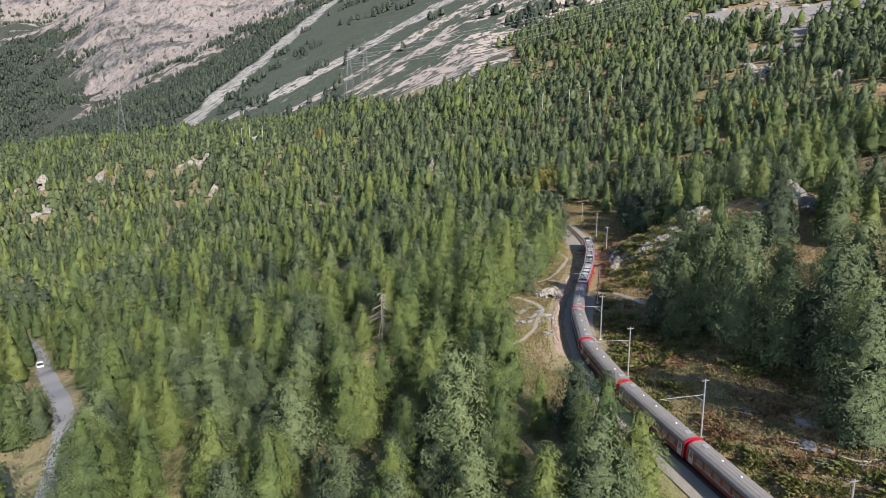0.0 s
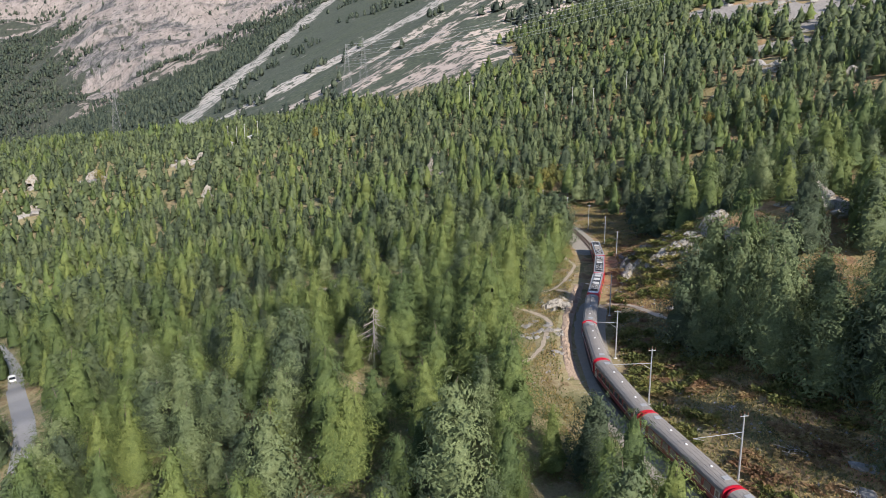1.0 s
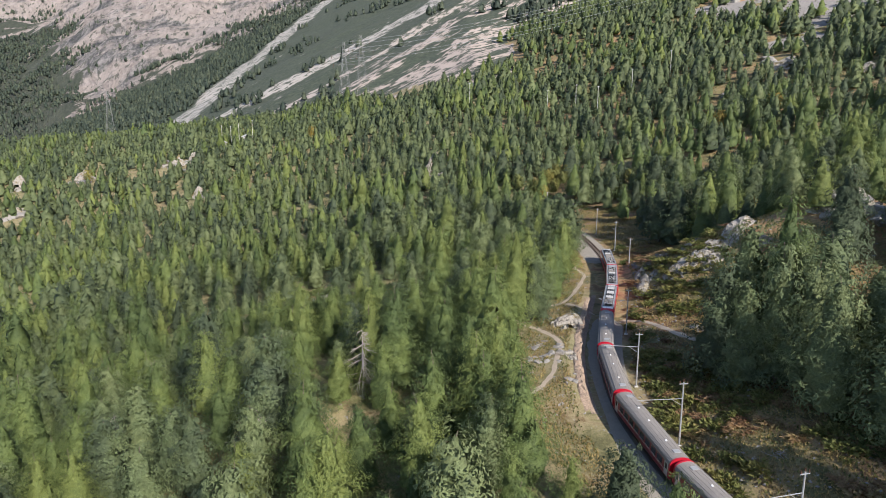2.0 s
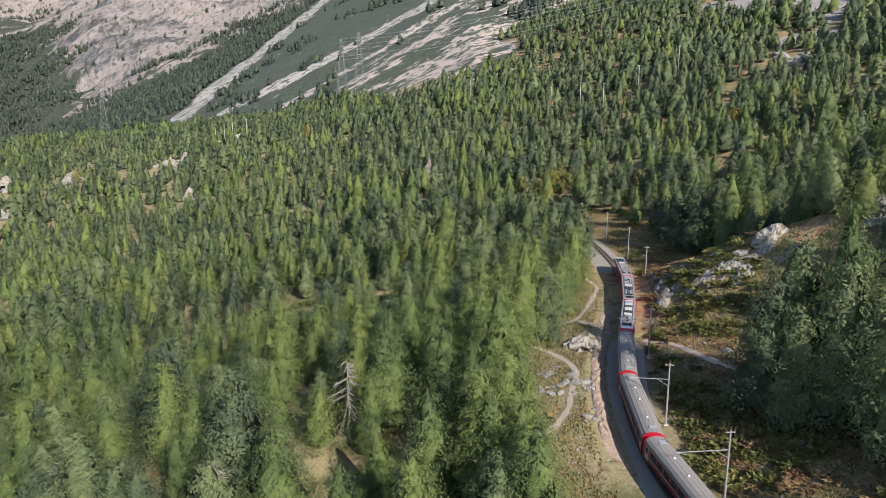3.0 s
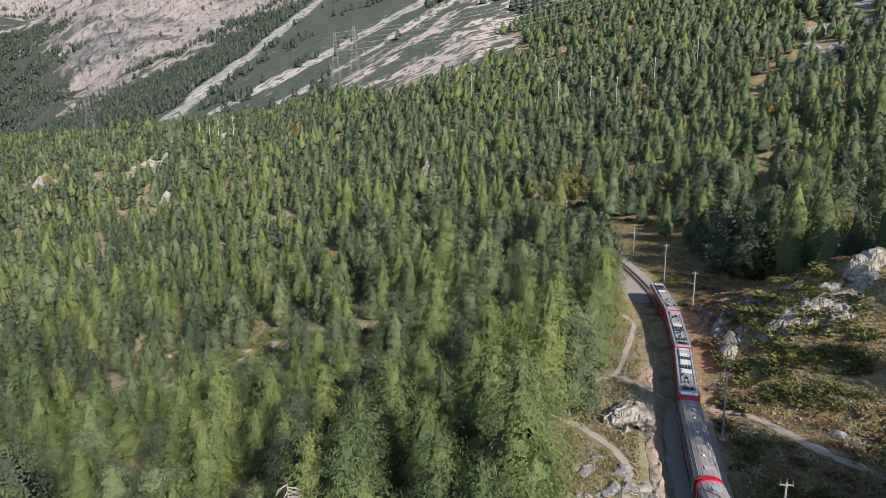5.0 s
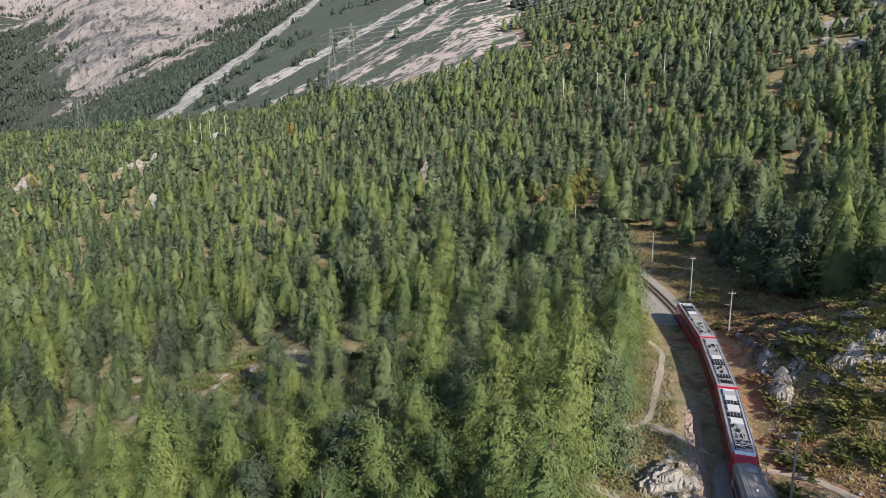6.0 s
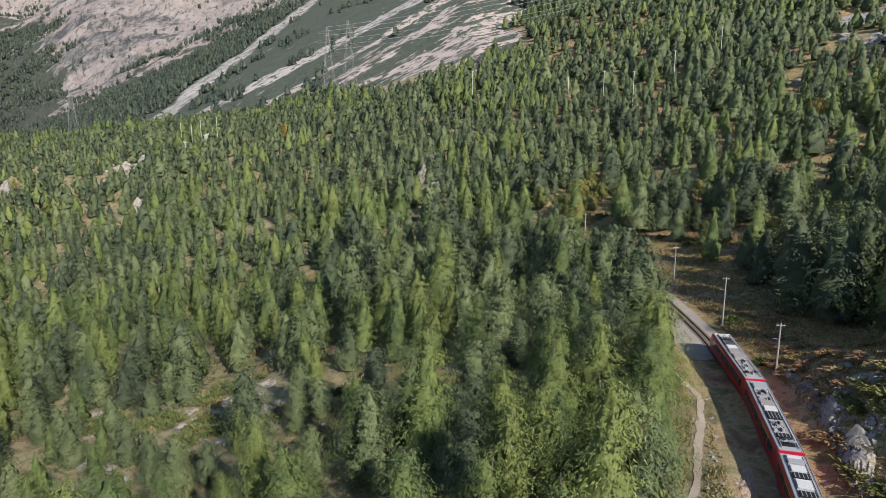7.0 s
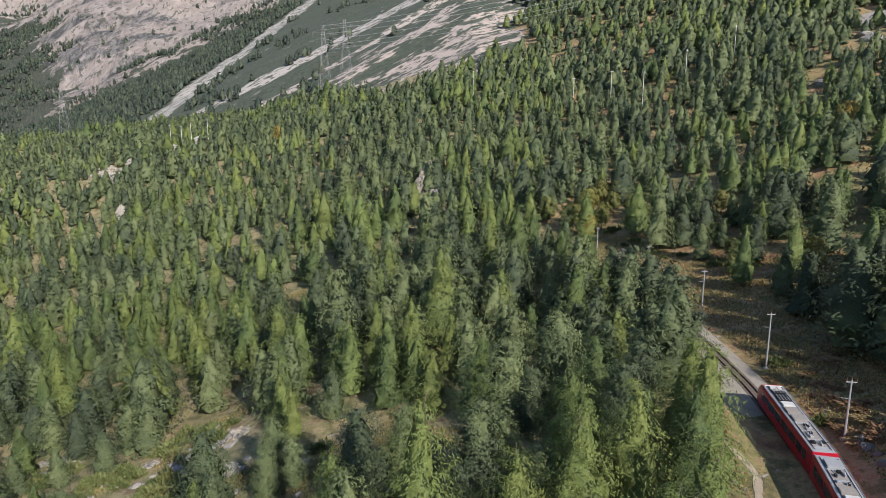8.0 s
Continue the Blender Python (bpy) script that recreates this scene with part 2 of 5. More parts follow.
def hash_noise(x, y, scale, seed):
    """Smooth value noise between -1 and 1."""
    x, y = np.asarray(x, float) / scale + seed * 17.3, np.asarray(y, float) / scale + seed * 5.1
    xi, yi = np.floor(x), np.floor(y)
    fx, fy = x - xi, y - yi
    fx, fy = fx * fx * (3 - 2 * fx), fy * fy * (3 - 2 * fy)

    def at(a, b):
        s = np.sin(a * 127.1 + b * 311.7 + seed * 74.7) * 43758.5453
        return 2 * (s - np.floor(s)) - 1

    return (at(xi, yi) * (1 - fx) + at(xi + 1, yi) * fx) * (1 - fy) + (at(xi, yi + 1) * (1 - fx) + at(xi + 1, yi + 1) * fx) * fy


def step(a, b, v):
    t = np.clip((v - a) / (b - a), 0, 1)
    return t * t * (3 - 2 * t)


def hill(x, y, cx, cy, r, h):
    return h * np.exp(-((x - cx) ** 2 + (y - cy) ** 2) / (2 * r * r))


def land(x, y):
    """Heights of the wooded slope, the scree slope and the cliff behind."""
    x, y = np.asarray(x, float), np.asarray(y, float)
    w = step(250, 340, y)
    d = x - (track_x(np.minimum(y, 270)) * (1 - w) + 52 * w)
    z0 = track_z(np.clip(y, -150, 264)) + 0.225 * np.clip(y - 264, 0, 330 + 250 * step(-60, 150, x))
    right = (0.3 + 0.02 * w) * np.maximum(d - 4.5, 0)
    left = np.maximum(-d - 7, 0) * (0.2 - 0.05 * step(340, 470, y))
    left = 80 * np.tanh(left / 80)
    rough = step(5, 22, np.abs(d))
    z = z0 + right - left + rough * (2.2 * hash_noise(x, y, 42, 1) + 0.9 * hash_noise(x, y, 15, 2) + 0.35 * hash_noise(x, y, 5, 3))
    z = z + hill(x, y, -36, 107, 22, 6) + hill(x, y, 60, 156, 11, 8) + hill(x, y, 82, 148, 13, 12)
    z = z + 36 * np.exp(-((x - 150) ** 2) / (2 * 110.0**2) - (y - 660) ** 2 / (2 * 130.0**2))
    z = z + 1.2 * step(-3.7, -5.2, d) * step(100, 110, y) * (1 - step(148, 158, y))
    fold = np.minimum(x, 30) + np.maximum(x - 30, 0) * (0.1 + 0.9 * step(700, 950, y))
    m1 = 74.5 + 0.53 * (0.745 * (fold + 73) + 0.666 * (y - 630)) + 5 * hash_noise(x * 0.745 + y * 0.666, (y * 0.745 - x * 0.666) * 4, 160, 4)
    m2 = 92 + 0.7 * (0.1 * (x + 690) + 0.995 * (y - 1720))
    fall, wide = x * 0.745 + y * 0.666, y * 0.745 - x * 0.666
    m2 = m2 + 60 * hash_noise(x, y, 420, 5) + 45 * np.abs(hash_noise(fall * 0.5, wide, 130, 6)) + 22 * np.abs(hash_noise(fall * 0.6, wide, 55, 7)) + 8 * hash_noise(x, y, 30, 8)
    return z, np.minimum(m1, 900), np.minimum(m2, 1500)


def ground_z(x, y):
    z, m1, m2 = land(x, y)
    a = np.maximum(z, m1)
    a = a + 3 * np.exp(-np.abs(z - m1) / 6)
    return np.maximum(a, m2)


def graded(lo, hi, fine_lo, fine_hi, cell, growth):
    """Grid lines, fine in the middle and wider outside."""
    mid = list(np.arange(fine_lo, fine_hi, cell))
    out, s = [fine_hi], cell
    while out[-1] < hi:
        s *= growth
        out.append(out[-1] + s)
    low, s = [fine_lo], cell
    while low[-1] > lo:
        s *= growth
        low.append(low[-1] - s)
    return np.array(low[:0:-1] + mid + out)


def mesh_from(name, verts, faces, mats, index=None, smooth=False, normals=None, tone=None):
    me = bpy.data.meshes.new(name)
    n, k = faces.shape
    me.vertices.add(len(verts))
    me.vertices.foreach_set("co", np.asarray(verts, np.float32).ravel())
    me.loops.add(n * k)
    me.loops.foreach_set("vertex_index", np.asarray(faces, np.int32).ravel())
    me.polygons.add(n)
    me.polygons.foreach_set("loop_start", np.arange(0, n * k, k, dtype=np.int32))
    for m in mats:
        me.materials.append(m)
    if index is not None:
        me.polygons.foreach_set("material_index", np.asarray(index, np.int32))
    me.polygons.foreach_set("use_smooth", np.full(n, smooth))
    me.update()
    me.validate()
    if tone is not None:
        me.attributes.new("tone", "FLOAT", "POINT").data.foreach_set("value", np.asarray(tone, np.float32))
    if normals is not None:
        me.normals_split_custom_set_from_vertices(np.asarray(normals, np.float32))
    return me


def stony(x, y):
    """Bare rubble high on the wooded slope."""
    return (x > 205) & (y > 395) & (hash_noise(x, y, 34, 81) + 0.3 * hash_noise(x, y, 11, 82) > 0.12)


def build_ground():
    xs = graded(-2600, 2600, -55, 90, 1.7, 1.036)
    ys = graded(-700, 4200, 45, 235, 1.7, 1.03)
    gx, gy = np.meshgrid(xs, ys)
    heights = ground_z(gx, gy)
    verts = np.stack([gx, gy, heights], -1).reshape(-1, 3)
    nx, ny = len(xs), len(ys)
    i = (np.arange(ny - 1)[:, None] * nx + np.arange(nx - 1)[None]).ravel()
    faces = np.stack([i, i + 1, i + nx + 1, i + nx], 1)
    c = verts[faces].mean(1)
    z, m1, m2 = land(c[:, 0], c[:, 1])
    index = np.where(m2 > np.maximum(z, m1), 2, np.where((m1 > z) & (c[:, 1] > 500), 1, 0))
    index = np.where((index == 0) & stony(c[:, 0], c[:, 1]), 3, index)
    ob = new("ground", mesh_from("ground", verts, faces, [GROUND, SCREE, CLIFF, RUBBLE], index, True))
    tagged(ob, "dry alpine meadow rising to scree and grey cliffs", "ground", kind="structure")
    return xs, ys, heights


GRID = build_ground()


def sheet_z(x, y):
    """Height of the ground sheet itself between its grid points."""
    xs, ys, h = GRID
    i, j = np.clip(np.searchsorted(xs, x) - 1, 0, len(xs) - 2), np.clip(np.searchsorted(ys, y) - 1, 0, len(ys) - 2)
    u, v = (x - xs[i]) / (xs[i + 1] - xs[i]), (y - ys[j]) / (ys[j + 1] - ys[j])
    return (h[j, i] * (1 - u) + h[j, i + 1] * u) * (1 - v) + (h[j + 1, i] * (1 - u) + h[j + 1, i + 1] * u) * v


def ribbon(name, centre, half, mat, lift, label, cat, rows=1, crown=0.0):
    """A strip along a line of (x, y, z or None), laid on the ground."""
    p = np.array([(x, y) for x, y, *_ in centre], float)
    t = np.gradient(p, axis=0)
    t /= np.linalg.norm(t, axis=1)[:, None]
    side = np.stack([t[:, 1], -t[:, 0]], 1)
    cols = []
    for u in np.linspace(-1, 1, 2 * rows + 1):
        ragged = 1 + (0.45 * hash_noise(p[:, 0] * 3, p[:, 1] * 3 + 40 * (u > 0), 4.5, 17) + 0.3 * hash_noise(p[:, 0] * 3, p[:, 1] * 3 + 70 * (u > 0), 1.6, 18) if name == "footpath" else 0)
        q = p + side * (half * u * ragged)[:, None] if name == "footpath" else p + side * (half * u)
        z = np.array([c[2] for c in centre]) if len(centre[0]) > 2 else sheet_z(q[:, 0], q[:, 1])
        cols.append(np.column_stack([q, z + lift + crown * (1 - abs(u) ** 2)]))
    verts = np.stack(cols, 1).reshape(-1, 3)
    k = len(cols)
    i = (np.arange(len(p) - 1)[:, None] * k + np.arange(k - 1)[None]).ravel()
    faces = np.stack([i, i + 1, i + k + 1, i + k], 1)
    ob = new(name, mesh_from(name, verts, faces, [mat], None, True))
    return tagged(ob, label, cat, kind="structure")


def curve_points(keys, spacing=1.0):
    """A smooth line through a few places."""
    k = np.array(keys, float)
    s = np.r_[0, np.cumsum(np.linalg.norm(np.diff(k, axis=0), axis=1))]
    d = np.arange(0, s[-1], spacing)
    p = np.stack([np.interp(d, s, k[:, n]) for n in range(2)], 1)
    w = np.exp(-0.5 * (np.arange(-8, 9) / 3.0) ** 2)
    w /= w.sum()
    return np.stack([np.convolve(np.pad(p[:, n], 8, mode="edge"), w, mode="valid") for n in range(2)], 1)


_ly = np.arange(-150, 290, 1.0)
_left = np.interp(_ly, [88, 104, 153, 174], [-4.4, -3.5, -3.5, -5.3])
ribbon("track_bed", [(track_x(y) + (e + 3.1) / 2, y, float(track_z(y))) for y, e in zip(_ly, _left)], ((3.1 - _left) / 2)[:, None], BALLAST, 0.1, "pale grey gravel track bed beside the rails", "track bed", 3, 0.12)

# ---- trees ----


def tuft_mesh(points, ways, length, width, rng, per):
    """Small needle blades fanned round each point."""
    n = len(points)
    p, w = np.repeat(points, per, 0), np.repeat(ways, per, 0)
    ln, wd = np.repeat(length, per), np.repeat(width, per)
    w = w + rng.normal(0, 0.5, (n * per, 3))
    w /= np.linalg.norm(w, axis=1)[:, None]
    out = w * (0.6, 0.6, 0.0) + (0, 0, 0.75)
    s = np.cross(w, out + rng.normal(0, 0.6, (n * per, 3)))
    s /= np.linalg.norm(s, axis=1)[:, None] + 1e-9
    p = p + rng.normal(0, 0.12, (n * per, 3)) * ln[:, None]
    tip = p + w * ln[:, None]
    a, b = p - s * wd[:, None] * 0.5, p + s * wd[:, None] * 0.5
    verts = np.stack([a, b, tip], 1).reshape(-1, 3)
    return verts, np.arange(len(verts)).reshape(-1, 3)


def crown_radius(kind, t):
    if kind == "larch":
        return 0.03 + 0.97 * (1 - t) ** 0.76 * (0.76 + 0.24 * min(1, 5 * t))
    if kind == "round":
        return math.sqrt(max(0.05, 1 - (2 * t - 0.9) ** 2 / 1.25))
    return 0.05 + 0.95 * (1 - t) ** 0.58 * (0.78 + 0.22 * min(1, 4 * t))


# how far the boughs rise, how long and how deep a bough's spray is against its width
HABIT = {"larch": (-0.05, 1.35, 0.5), "pine": (0.95, 1.25, 0.8), "round": (0.5, 1.0, 0.9)}


def conifer(kind, seed, height, radius, sprays, blades, size, rings, sides, low=0.1, heart=0.72, thick=1.0):
    """The crown of one tree standing at the origin: sprays of needle blades set in a spiral round an uneven inner mass."""
    rng = np.random.default_rng(seed)
    rise, long, deep = HABIT[kind]
    lean = rng.normal(0, 0.015, 2) * height
    p1, p2, lop = rng.uniform(0, 6.283, 3)
    lobe = 0.12 if kind == "pine" else 0.09

    def reach(a, t):
        r = radius * crown_radius(kind, t) * (1 + 0.1 * math.cos(a - lop))
        return r * (1 + lobe * math.sin(2 * a + p1 + 7 * t) + lobe * 0.8 * math.sin(3 * a - p2 + 13 * t))

    verts, faces, shell = [], [], []
    for j in range(rings):
        t = 0.97 * j / rings
        for i in range(sides):
            a = 6.283 * (i + 0.5 * (j % 2)) / sides
            r = reach(a, t) * heart * (1 - 0.25 * t) * rng.uniform(0.66, 1.16)
            verts.append((math.cos(a) * r + lean[0] * t, math.sin(a) * r + lean[1] * t, height * (low + (0.9 - low) * t) + rng.normal(0, 0.022) * height))
            shell.append((math.cos(a) + rng.normal(0, 0.3), math.sin(a) + rng.normal(0, 0.3), rng.normal(0.3, 0.4)))
    verts.append((lean[0], lean[1], height * 0.9))
    shell.append((0, 0, 1))
    for j in range(rings):
        for i in range(sides):
            k, m = j * sides + i, j * sides + (i + 1) % sides
            if j == rings - 1:
                faces.append((k, m, rings * sides))
            else:
                faces += [(k, m, m + sides), (k, m + sides, k + sides)]
    centres, axes, outs, girth = [], [], [], []
    for i in range(sprays):
        u = (i + rng.uniform(0, 1)) / sprays
        t = 0.4 * u + 0.6 * (1 - math.sqrt(1 - 0.985 * u))
        a = 2.39996 * i + rng.normal(0, 0.3)
        g = radius * 0.3 * (0.45 + 0.55 * crown_radius(kind, t)) * rng.uniform(0.75, 1.3)
        r = max(0.0, reach(a, t) * rng.choice([0.86, 0.95, 1.0, 1.08]) - 0.6 * g)
        z = height * (low + (1 - low) * t) - 0.4 * g + rng.normal(0, 0.012) * height
        out = np.array([math.cos(a), math.sin(a), 0.0])
        axis = out + (0, 0, rise * (0.6 + 0.8 * t) + rng.normal(0, 0.15))
        centres.append(out * r + (lean[0] * t, lean[1] * t, z))
        axes.append(axis / np.linalg.norm(axis))
        outs.append(out)
        girth.append(g)
    c, ax, out, g = (np.repeat(np.array(v), blades, 0) for v in (centres, axes, outs, girth))
    n = len(c)
    side = np.cross(ax, (0, 0, 1.0))
    side /= np.linalg.norm(side, axis=1)[:, None] + 1e-9
    over = np.cross(side, ax)
    ball = rng.normal(0, 1, (n, 3)) + 0.55 * out + (0, 0, 0.45)
    ball /= np.linalg.norm(ball, axis=1)[:, None]
    ball *= rng.uniform(0.6, 1.15, n)[:, None]
    local = lambda w: np.sum(ball * w, 1)[:, None]  # noqa: E731
    p = c + g[:, None] * (long * local(ax) * ax + local(side) * side + deep * local(over) * over)
    normal = 0.6 * ball + 0.7 * out + (0, 0, 0.5) + rng.normal(0, 0.17, (n, 3))
    normal /= np.linalg.norm(normal, axis=1)[:, None]
    soft = ball + 0.75 * out + (0, 0, 0.3) + rng.normal(0, 0.12, (n, 3))
    way = ax + rng.normal(0, 0.35, (n, 3))
    way -= np.sum(way * normal, 1)[:, None] * normal
    way /= np.linalg.norm(way, axis=1)[:, None] + 1e-9
    across = np.cross(normal, way)
    ln = size * rng.uniform(0.7, 1.35, n)[:, None]
    wd = ln * (0.34 if kind != "larch" else 0.28) * thick
    v = np.stack([p - way * ln * 0.45 + across * wd * 0.5, p - way * ln * 0.45 - across * wd * 0.5, p + way * ln * 0.6], 1).reshape(-1, 3)
    f = np.arange(3 * n).reshape(-1, 3)
    shade = np.concatenate([np.array(shell), np.repeat(soft, 3, 0)])
    shade /= np.linalg.norm(shade, axis=1)[:, None]
    return np.concatenate([np.array(verts), v]), np.concatenate([np.array(faces), f + len(verts)]), shade


def trunk_mesh(height, radius, sides=7, seed=0, limbs=0, reach=1.0, low=0.15):
    rng = np.random.default_rng(seed)
    verts, faces = [], []

    def tube(a, b, ra, rb, n):
        a, b = np.array(a, float), np.array(b, float)
        w = (b - a) / np.linalg.norm(b - a)
        s = np.cross(w, (0.31, 0.2, 0.93) if abs(w[2]) < 0.9 else (1, 0, 0))
        s /= np.linalg.norm(s)
        u = np.cross(w, s)
        base = len(verts)
        for p, r in ((a, ra), (b, rb)):
            for k in range(n):
                q = 6.283 * k / n
                verts.append(p + r * (math.cos(q) * s + math.sin(q) * u))
        for k in range(n):
            faces.append((base + k, base + (k + 1) % n, base + n + (k + 1) % n, base + n + k))

    levels = 5
    path = [np.array([rng.normal(0, 0.02) * height * i / levels, rng.normal(0, 0.02) * height * i / levels, height * i / levels - (0.6 if i == 0 else 0)]) for i in range(levels + 1)]
    path[1][:2] *= 0.5
    for i in range(levels):
        tube(path[i], path[i + 1], radius * (1 - i / levels * 0.92) * (1.25 if i == 0 else 1), radius * (1 - (i + 1) / levels * 0.92), sides)
    for k in range(limbs):
        t = low + (0.95 - low) * (k + rng.uniform(0, 1)) / limbs
        a = rng.uniform(0, 6.283)
        r = reach * (1 - t) ** 0.7 * rng.uniform(0.6, 1)
        p = path[min(levels, int(t * levels))] * 1.0
        p[2] = t * height
        tube(p, p + (math.cos(a) * r, math.sin(a) * r, r * rng.uniform(-0.25, 0.25)), radius * 0.22 * (1 - t) + 0.015, 0.012, 3)
    return np.array(verts), np.array(faces)


def scatter(x0, x1, y0, y1, gap, seed, keep):
    """Jittered places at about gap metres that keep(x, y) accepts."""
    rng = np.random.default_rng(seed)
    gx, gy = np.meshgrid(np.arange(x0, x1, gap), np.arange(y0, y1, gap))
    x = gx.ravel() + rng.uniform(-0.48, 0.48, gx.size) * gap
    y = gy.ravel() + rng.uniform(-0.48, 0.48, gy.size) * gap
    ok = keep(x, y)
    return x[ok], y[ok]


ROAD = [(-150, 203), (-122, 173), (-104, 148), (-84, 123), (-75, 111), (-67.5, 97.5), (-63.5, 88), (-58, 74), (-54, 55), (-52, 30), (-53, -20), (-60, -90)]
_road_y, _road_x = [p[1] for p in ROAD][::-1], [p[0] for p in ROAD][::-1]
# glades: x, y, radius
CLEARINGS = [(-38, 197, 4.5), (-27, 184, 3.5), (-38, 186, 5), (-50, 192, 4.5), (-62, 197, 3.5), (-36, 176, 3), (-24, 155, 4), (74, 125, 4), (-97, 133, 7), (-108, 150, 7), (-33, 161, 4), (83, 140, 5), (188, 376, 14), (150, 356, 9)]
CLEARINGS += [(262, 520, 30), (330, 560, 26), (-254, 444, 7), (-190, 446, 9), (-2, 340, 6), (-268, 392, 6), (-146, 375, 8), (-295, 434, 7), (-190, 440, 8), (-270, 386, 6), (203, 312, 7), (105, 262, 8), (78, 292, 9), (66, 240, 6)]
CLEARINGS += [(-248, 436, 9), (-262, 388, 8), (-143, 370, 8), (-289, 430, 8), (-187, 440, 10), (-172, 446, 9), (-4, 334, 9), (-158, 484, 10)]
CLEARINGS += [(-46, 140, 7), (-80, 84, 14), (-40, 118, 6), (46, 262, 9), (50, 281, 8), (56, 291, 6), (61, 270, 5), (49, 296, 7), (43, 289, 6), (60, 158, 12), (62, 141, 11), (57, 130, 7)]


def wooded(x, y):
    """Where trees stand: off the railway cutting, the road and the clearings."""
    d = x - track_x(np.minimum(y, 290))
    left = np.interp(y, [0, 70, 90, 105, 125, 150, 162, 181, 188, 195, 225, 250], [-8, -9, -12, -16, -16, -14.5, -11.5, -11.5, -9, -6, -5.5, -5])
    right = np.interp(y, [0, 60, 80, 100, 120, 140, 165, 195, 230, 262, 300], [26, 25, 23, 23, 25, 29, 27, 24, 20, 17, 4])
    z, m1, m2 = land(x, y)
    free = (d < left) | ((d > right) & (y > 66)) | (y > 285)
    glade = hash_noise(x, y, 30, 11) + 0.45 * hash_noise(x, y, 9, 12)
    ok = free & (glade < np.where((d > 0) & (y > 140) & (y < 290), 0.68, 0.9)) & (z > m1 + np.where(y < 560, -7, 3)) & (z > m2) & (np.abs(x - np.interp(y, _road_y, _road_x) - 0.4) > np.where(y < 205, 4.6, -1))
    for cx, cy, r in CLEARINGS:
        ok &= np.hypot(x - cx, y - cy) > r * (1 + 0.3 * hash_noise(x, y, 6, 13))
    # a thin stand above the crags lets the sun onto the bank
    lane = x + 0.675 * y
    ok &= ~((lane > 127.5) & (lane < 172) & (y > 92) & (y < 166) & (x > 47) & ((x < 68) | (y < 122)) & (hash_noise(x, y, 7, 14) < 0.72))
    return ok & (y > -15) & ~(stony(x, y) & (hash_noise(x, y, 5, 83) < 0.45))


def in_sight(x, y, margin=12.0):
    """The wedge of country that the flight looks over."""
    return (np.abs(x) < 0.78 * (y + 4) + margin) & (y > 30)


def part(name, me, parent, label="", m=None):
    """One mesh as a part of a thing."""
    ob = new(name, me)
    ob.parent = parent
    if m is not None:
        ob.matrix_local = m
    return tagged(ob, label)


def clothed(x, y):
    """Where forest climbs the far mountain: beside a bare tongue of rubble, with strays on it."""
    z = ground_z(x, y)
    fall, wide = x * 0.745 + y * 0.666, y * 0.745 - x * 0.666
    edge = np.maximum(x - 0.89 * z + 969, np.minimum(170 - z + 0.75 * (-1040 - x), 430 - z))
    patch = 150 * hash_noise(fall * 0.4, wide, 60, 43) + 90 * hash_noise(fall * 0.6, wide, 24, 44)
    return (edge + patch > 0) | ((edge > -260) & (hash_noise(x, y, 9, 45) > 0.8))


def species(x, y, rng):
    v = hash_noise(x, y, 30, 21) * 0.6 + rng.uniform(-0.75, 0.75, len(x))
    return np.where(v > 0.0 + 0.4 * step(220, 400, y) + 0.12 * ((x > 60) & (y > 150)), 1, 0)


def planted(forms, which, x, y, z, size, rng, wide=(0.85, 1.2), tall=1.0):
    """The joined crowns of many trees."""
    verts, faces, shades, tones, count = [], [], [], [], 0
    for s, (v, f, shade) in enumerate(forms):
        sel = np.nonzero(which == s)[0]
        if not len(sel):
            continue
        a = rng.uniform(0, 6.283, len(sel))
        c, sn = np.cos(a)[:, None], np.sin(a)[:, None]
        sx = (size[sel] * rng.uniform(*wide, len(sel)))[:, None]
        vx = (v[None, :, 0] * c - v[None, :, 1] * sn) * sx + x[sel][:, None]
        vy = (v[None, :, 0] * sn + v[None, :, 1] * c) * sx + y[sel][:, None]
        vz = v[None, :, 2] * (tall * size[sel])[:, None] + z[sel][:, None]
        verts.append(np.stack([vx, vy, vz], -1).reshape(-1, 3))
        nx, ny = shade[None, :, 0] * c - shade[None, :, 1] * sn, shade[None, :, 0] * sn + shade[None, :, 1] * c
        shades.append(np.stack([nx, ny, np.broadcast_to(shade[None, :, 2], nx.shape)], -1).reshape(-1, 3))
        tones.append(np.repeat(rng.uniform(0, 1, len(sel)), len(v)))
        faces.append((f[None] + (np.arange(len(sel)) * len(v))[:, None, None]).reshape(-1, 3) + count)
        count += len(sel) * len(v)
    return np.concatenate(verts), np.concatenate(faces), np.concatenate(shades), np.concatenate(tones)


# crowns by nearness: sprays, blades in a spray, blade length, rings and sides of the inner mass
TIERS = [(96, 48, 0.33, 14, 12), (52, 21, 0.5, 8, 8), (24, 8, 0.9, 5, 6), (9, 4, 1.5, 4, 5), (5, 3, 2.0, 3, 4)]


def crowns(kind, tier, count, seed):
    sprays, blades, size, rings, sides = TIERS[tier]
    out = []
    for i in range(count):
        if kind == 0:
            out.append(conifer("pine", seed + i, 13.0, 3.7 + 0.3 * (i % 3), sprays, blades, size, rings, sides, 0.07, (0.68, 0.73, 0.76, 0.8, 0.84)[tier], (1.2, 1.3, 1.4, 1.5, 1.6)[tier]))
        else:
            out.append(conifer("larch", seed + i, 14.6, 4.3 + 0.3 * (i % 3), int(sprays * 1.1), blades, size * 0.85, rings, sides, 0.1, (0.61, 0.65, 0.68, 0.75, 0.82)[tier], (1.2, 1.3, 1.4, 1.5, 1.6)[tier]))
    return out


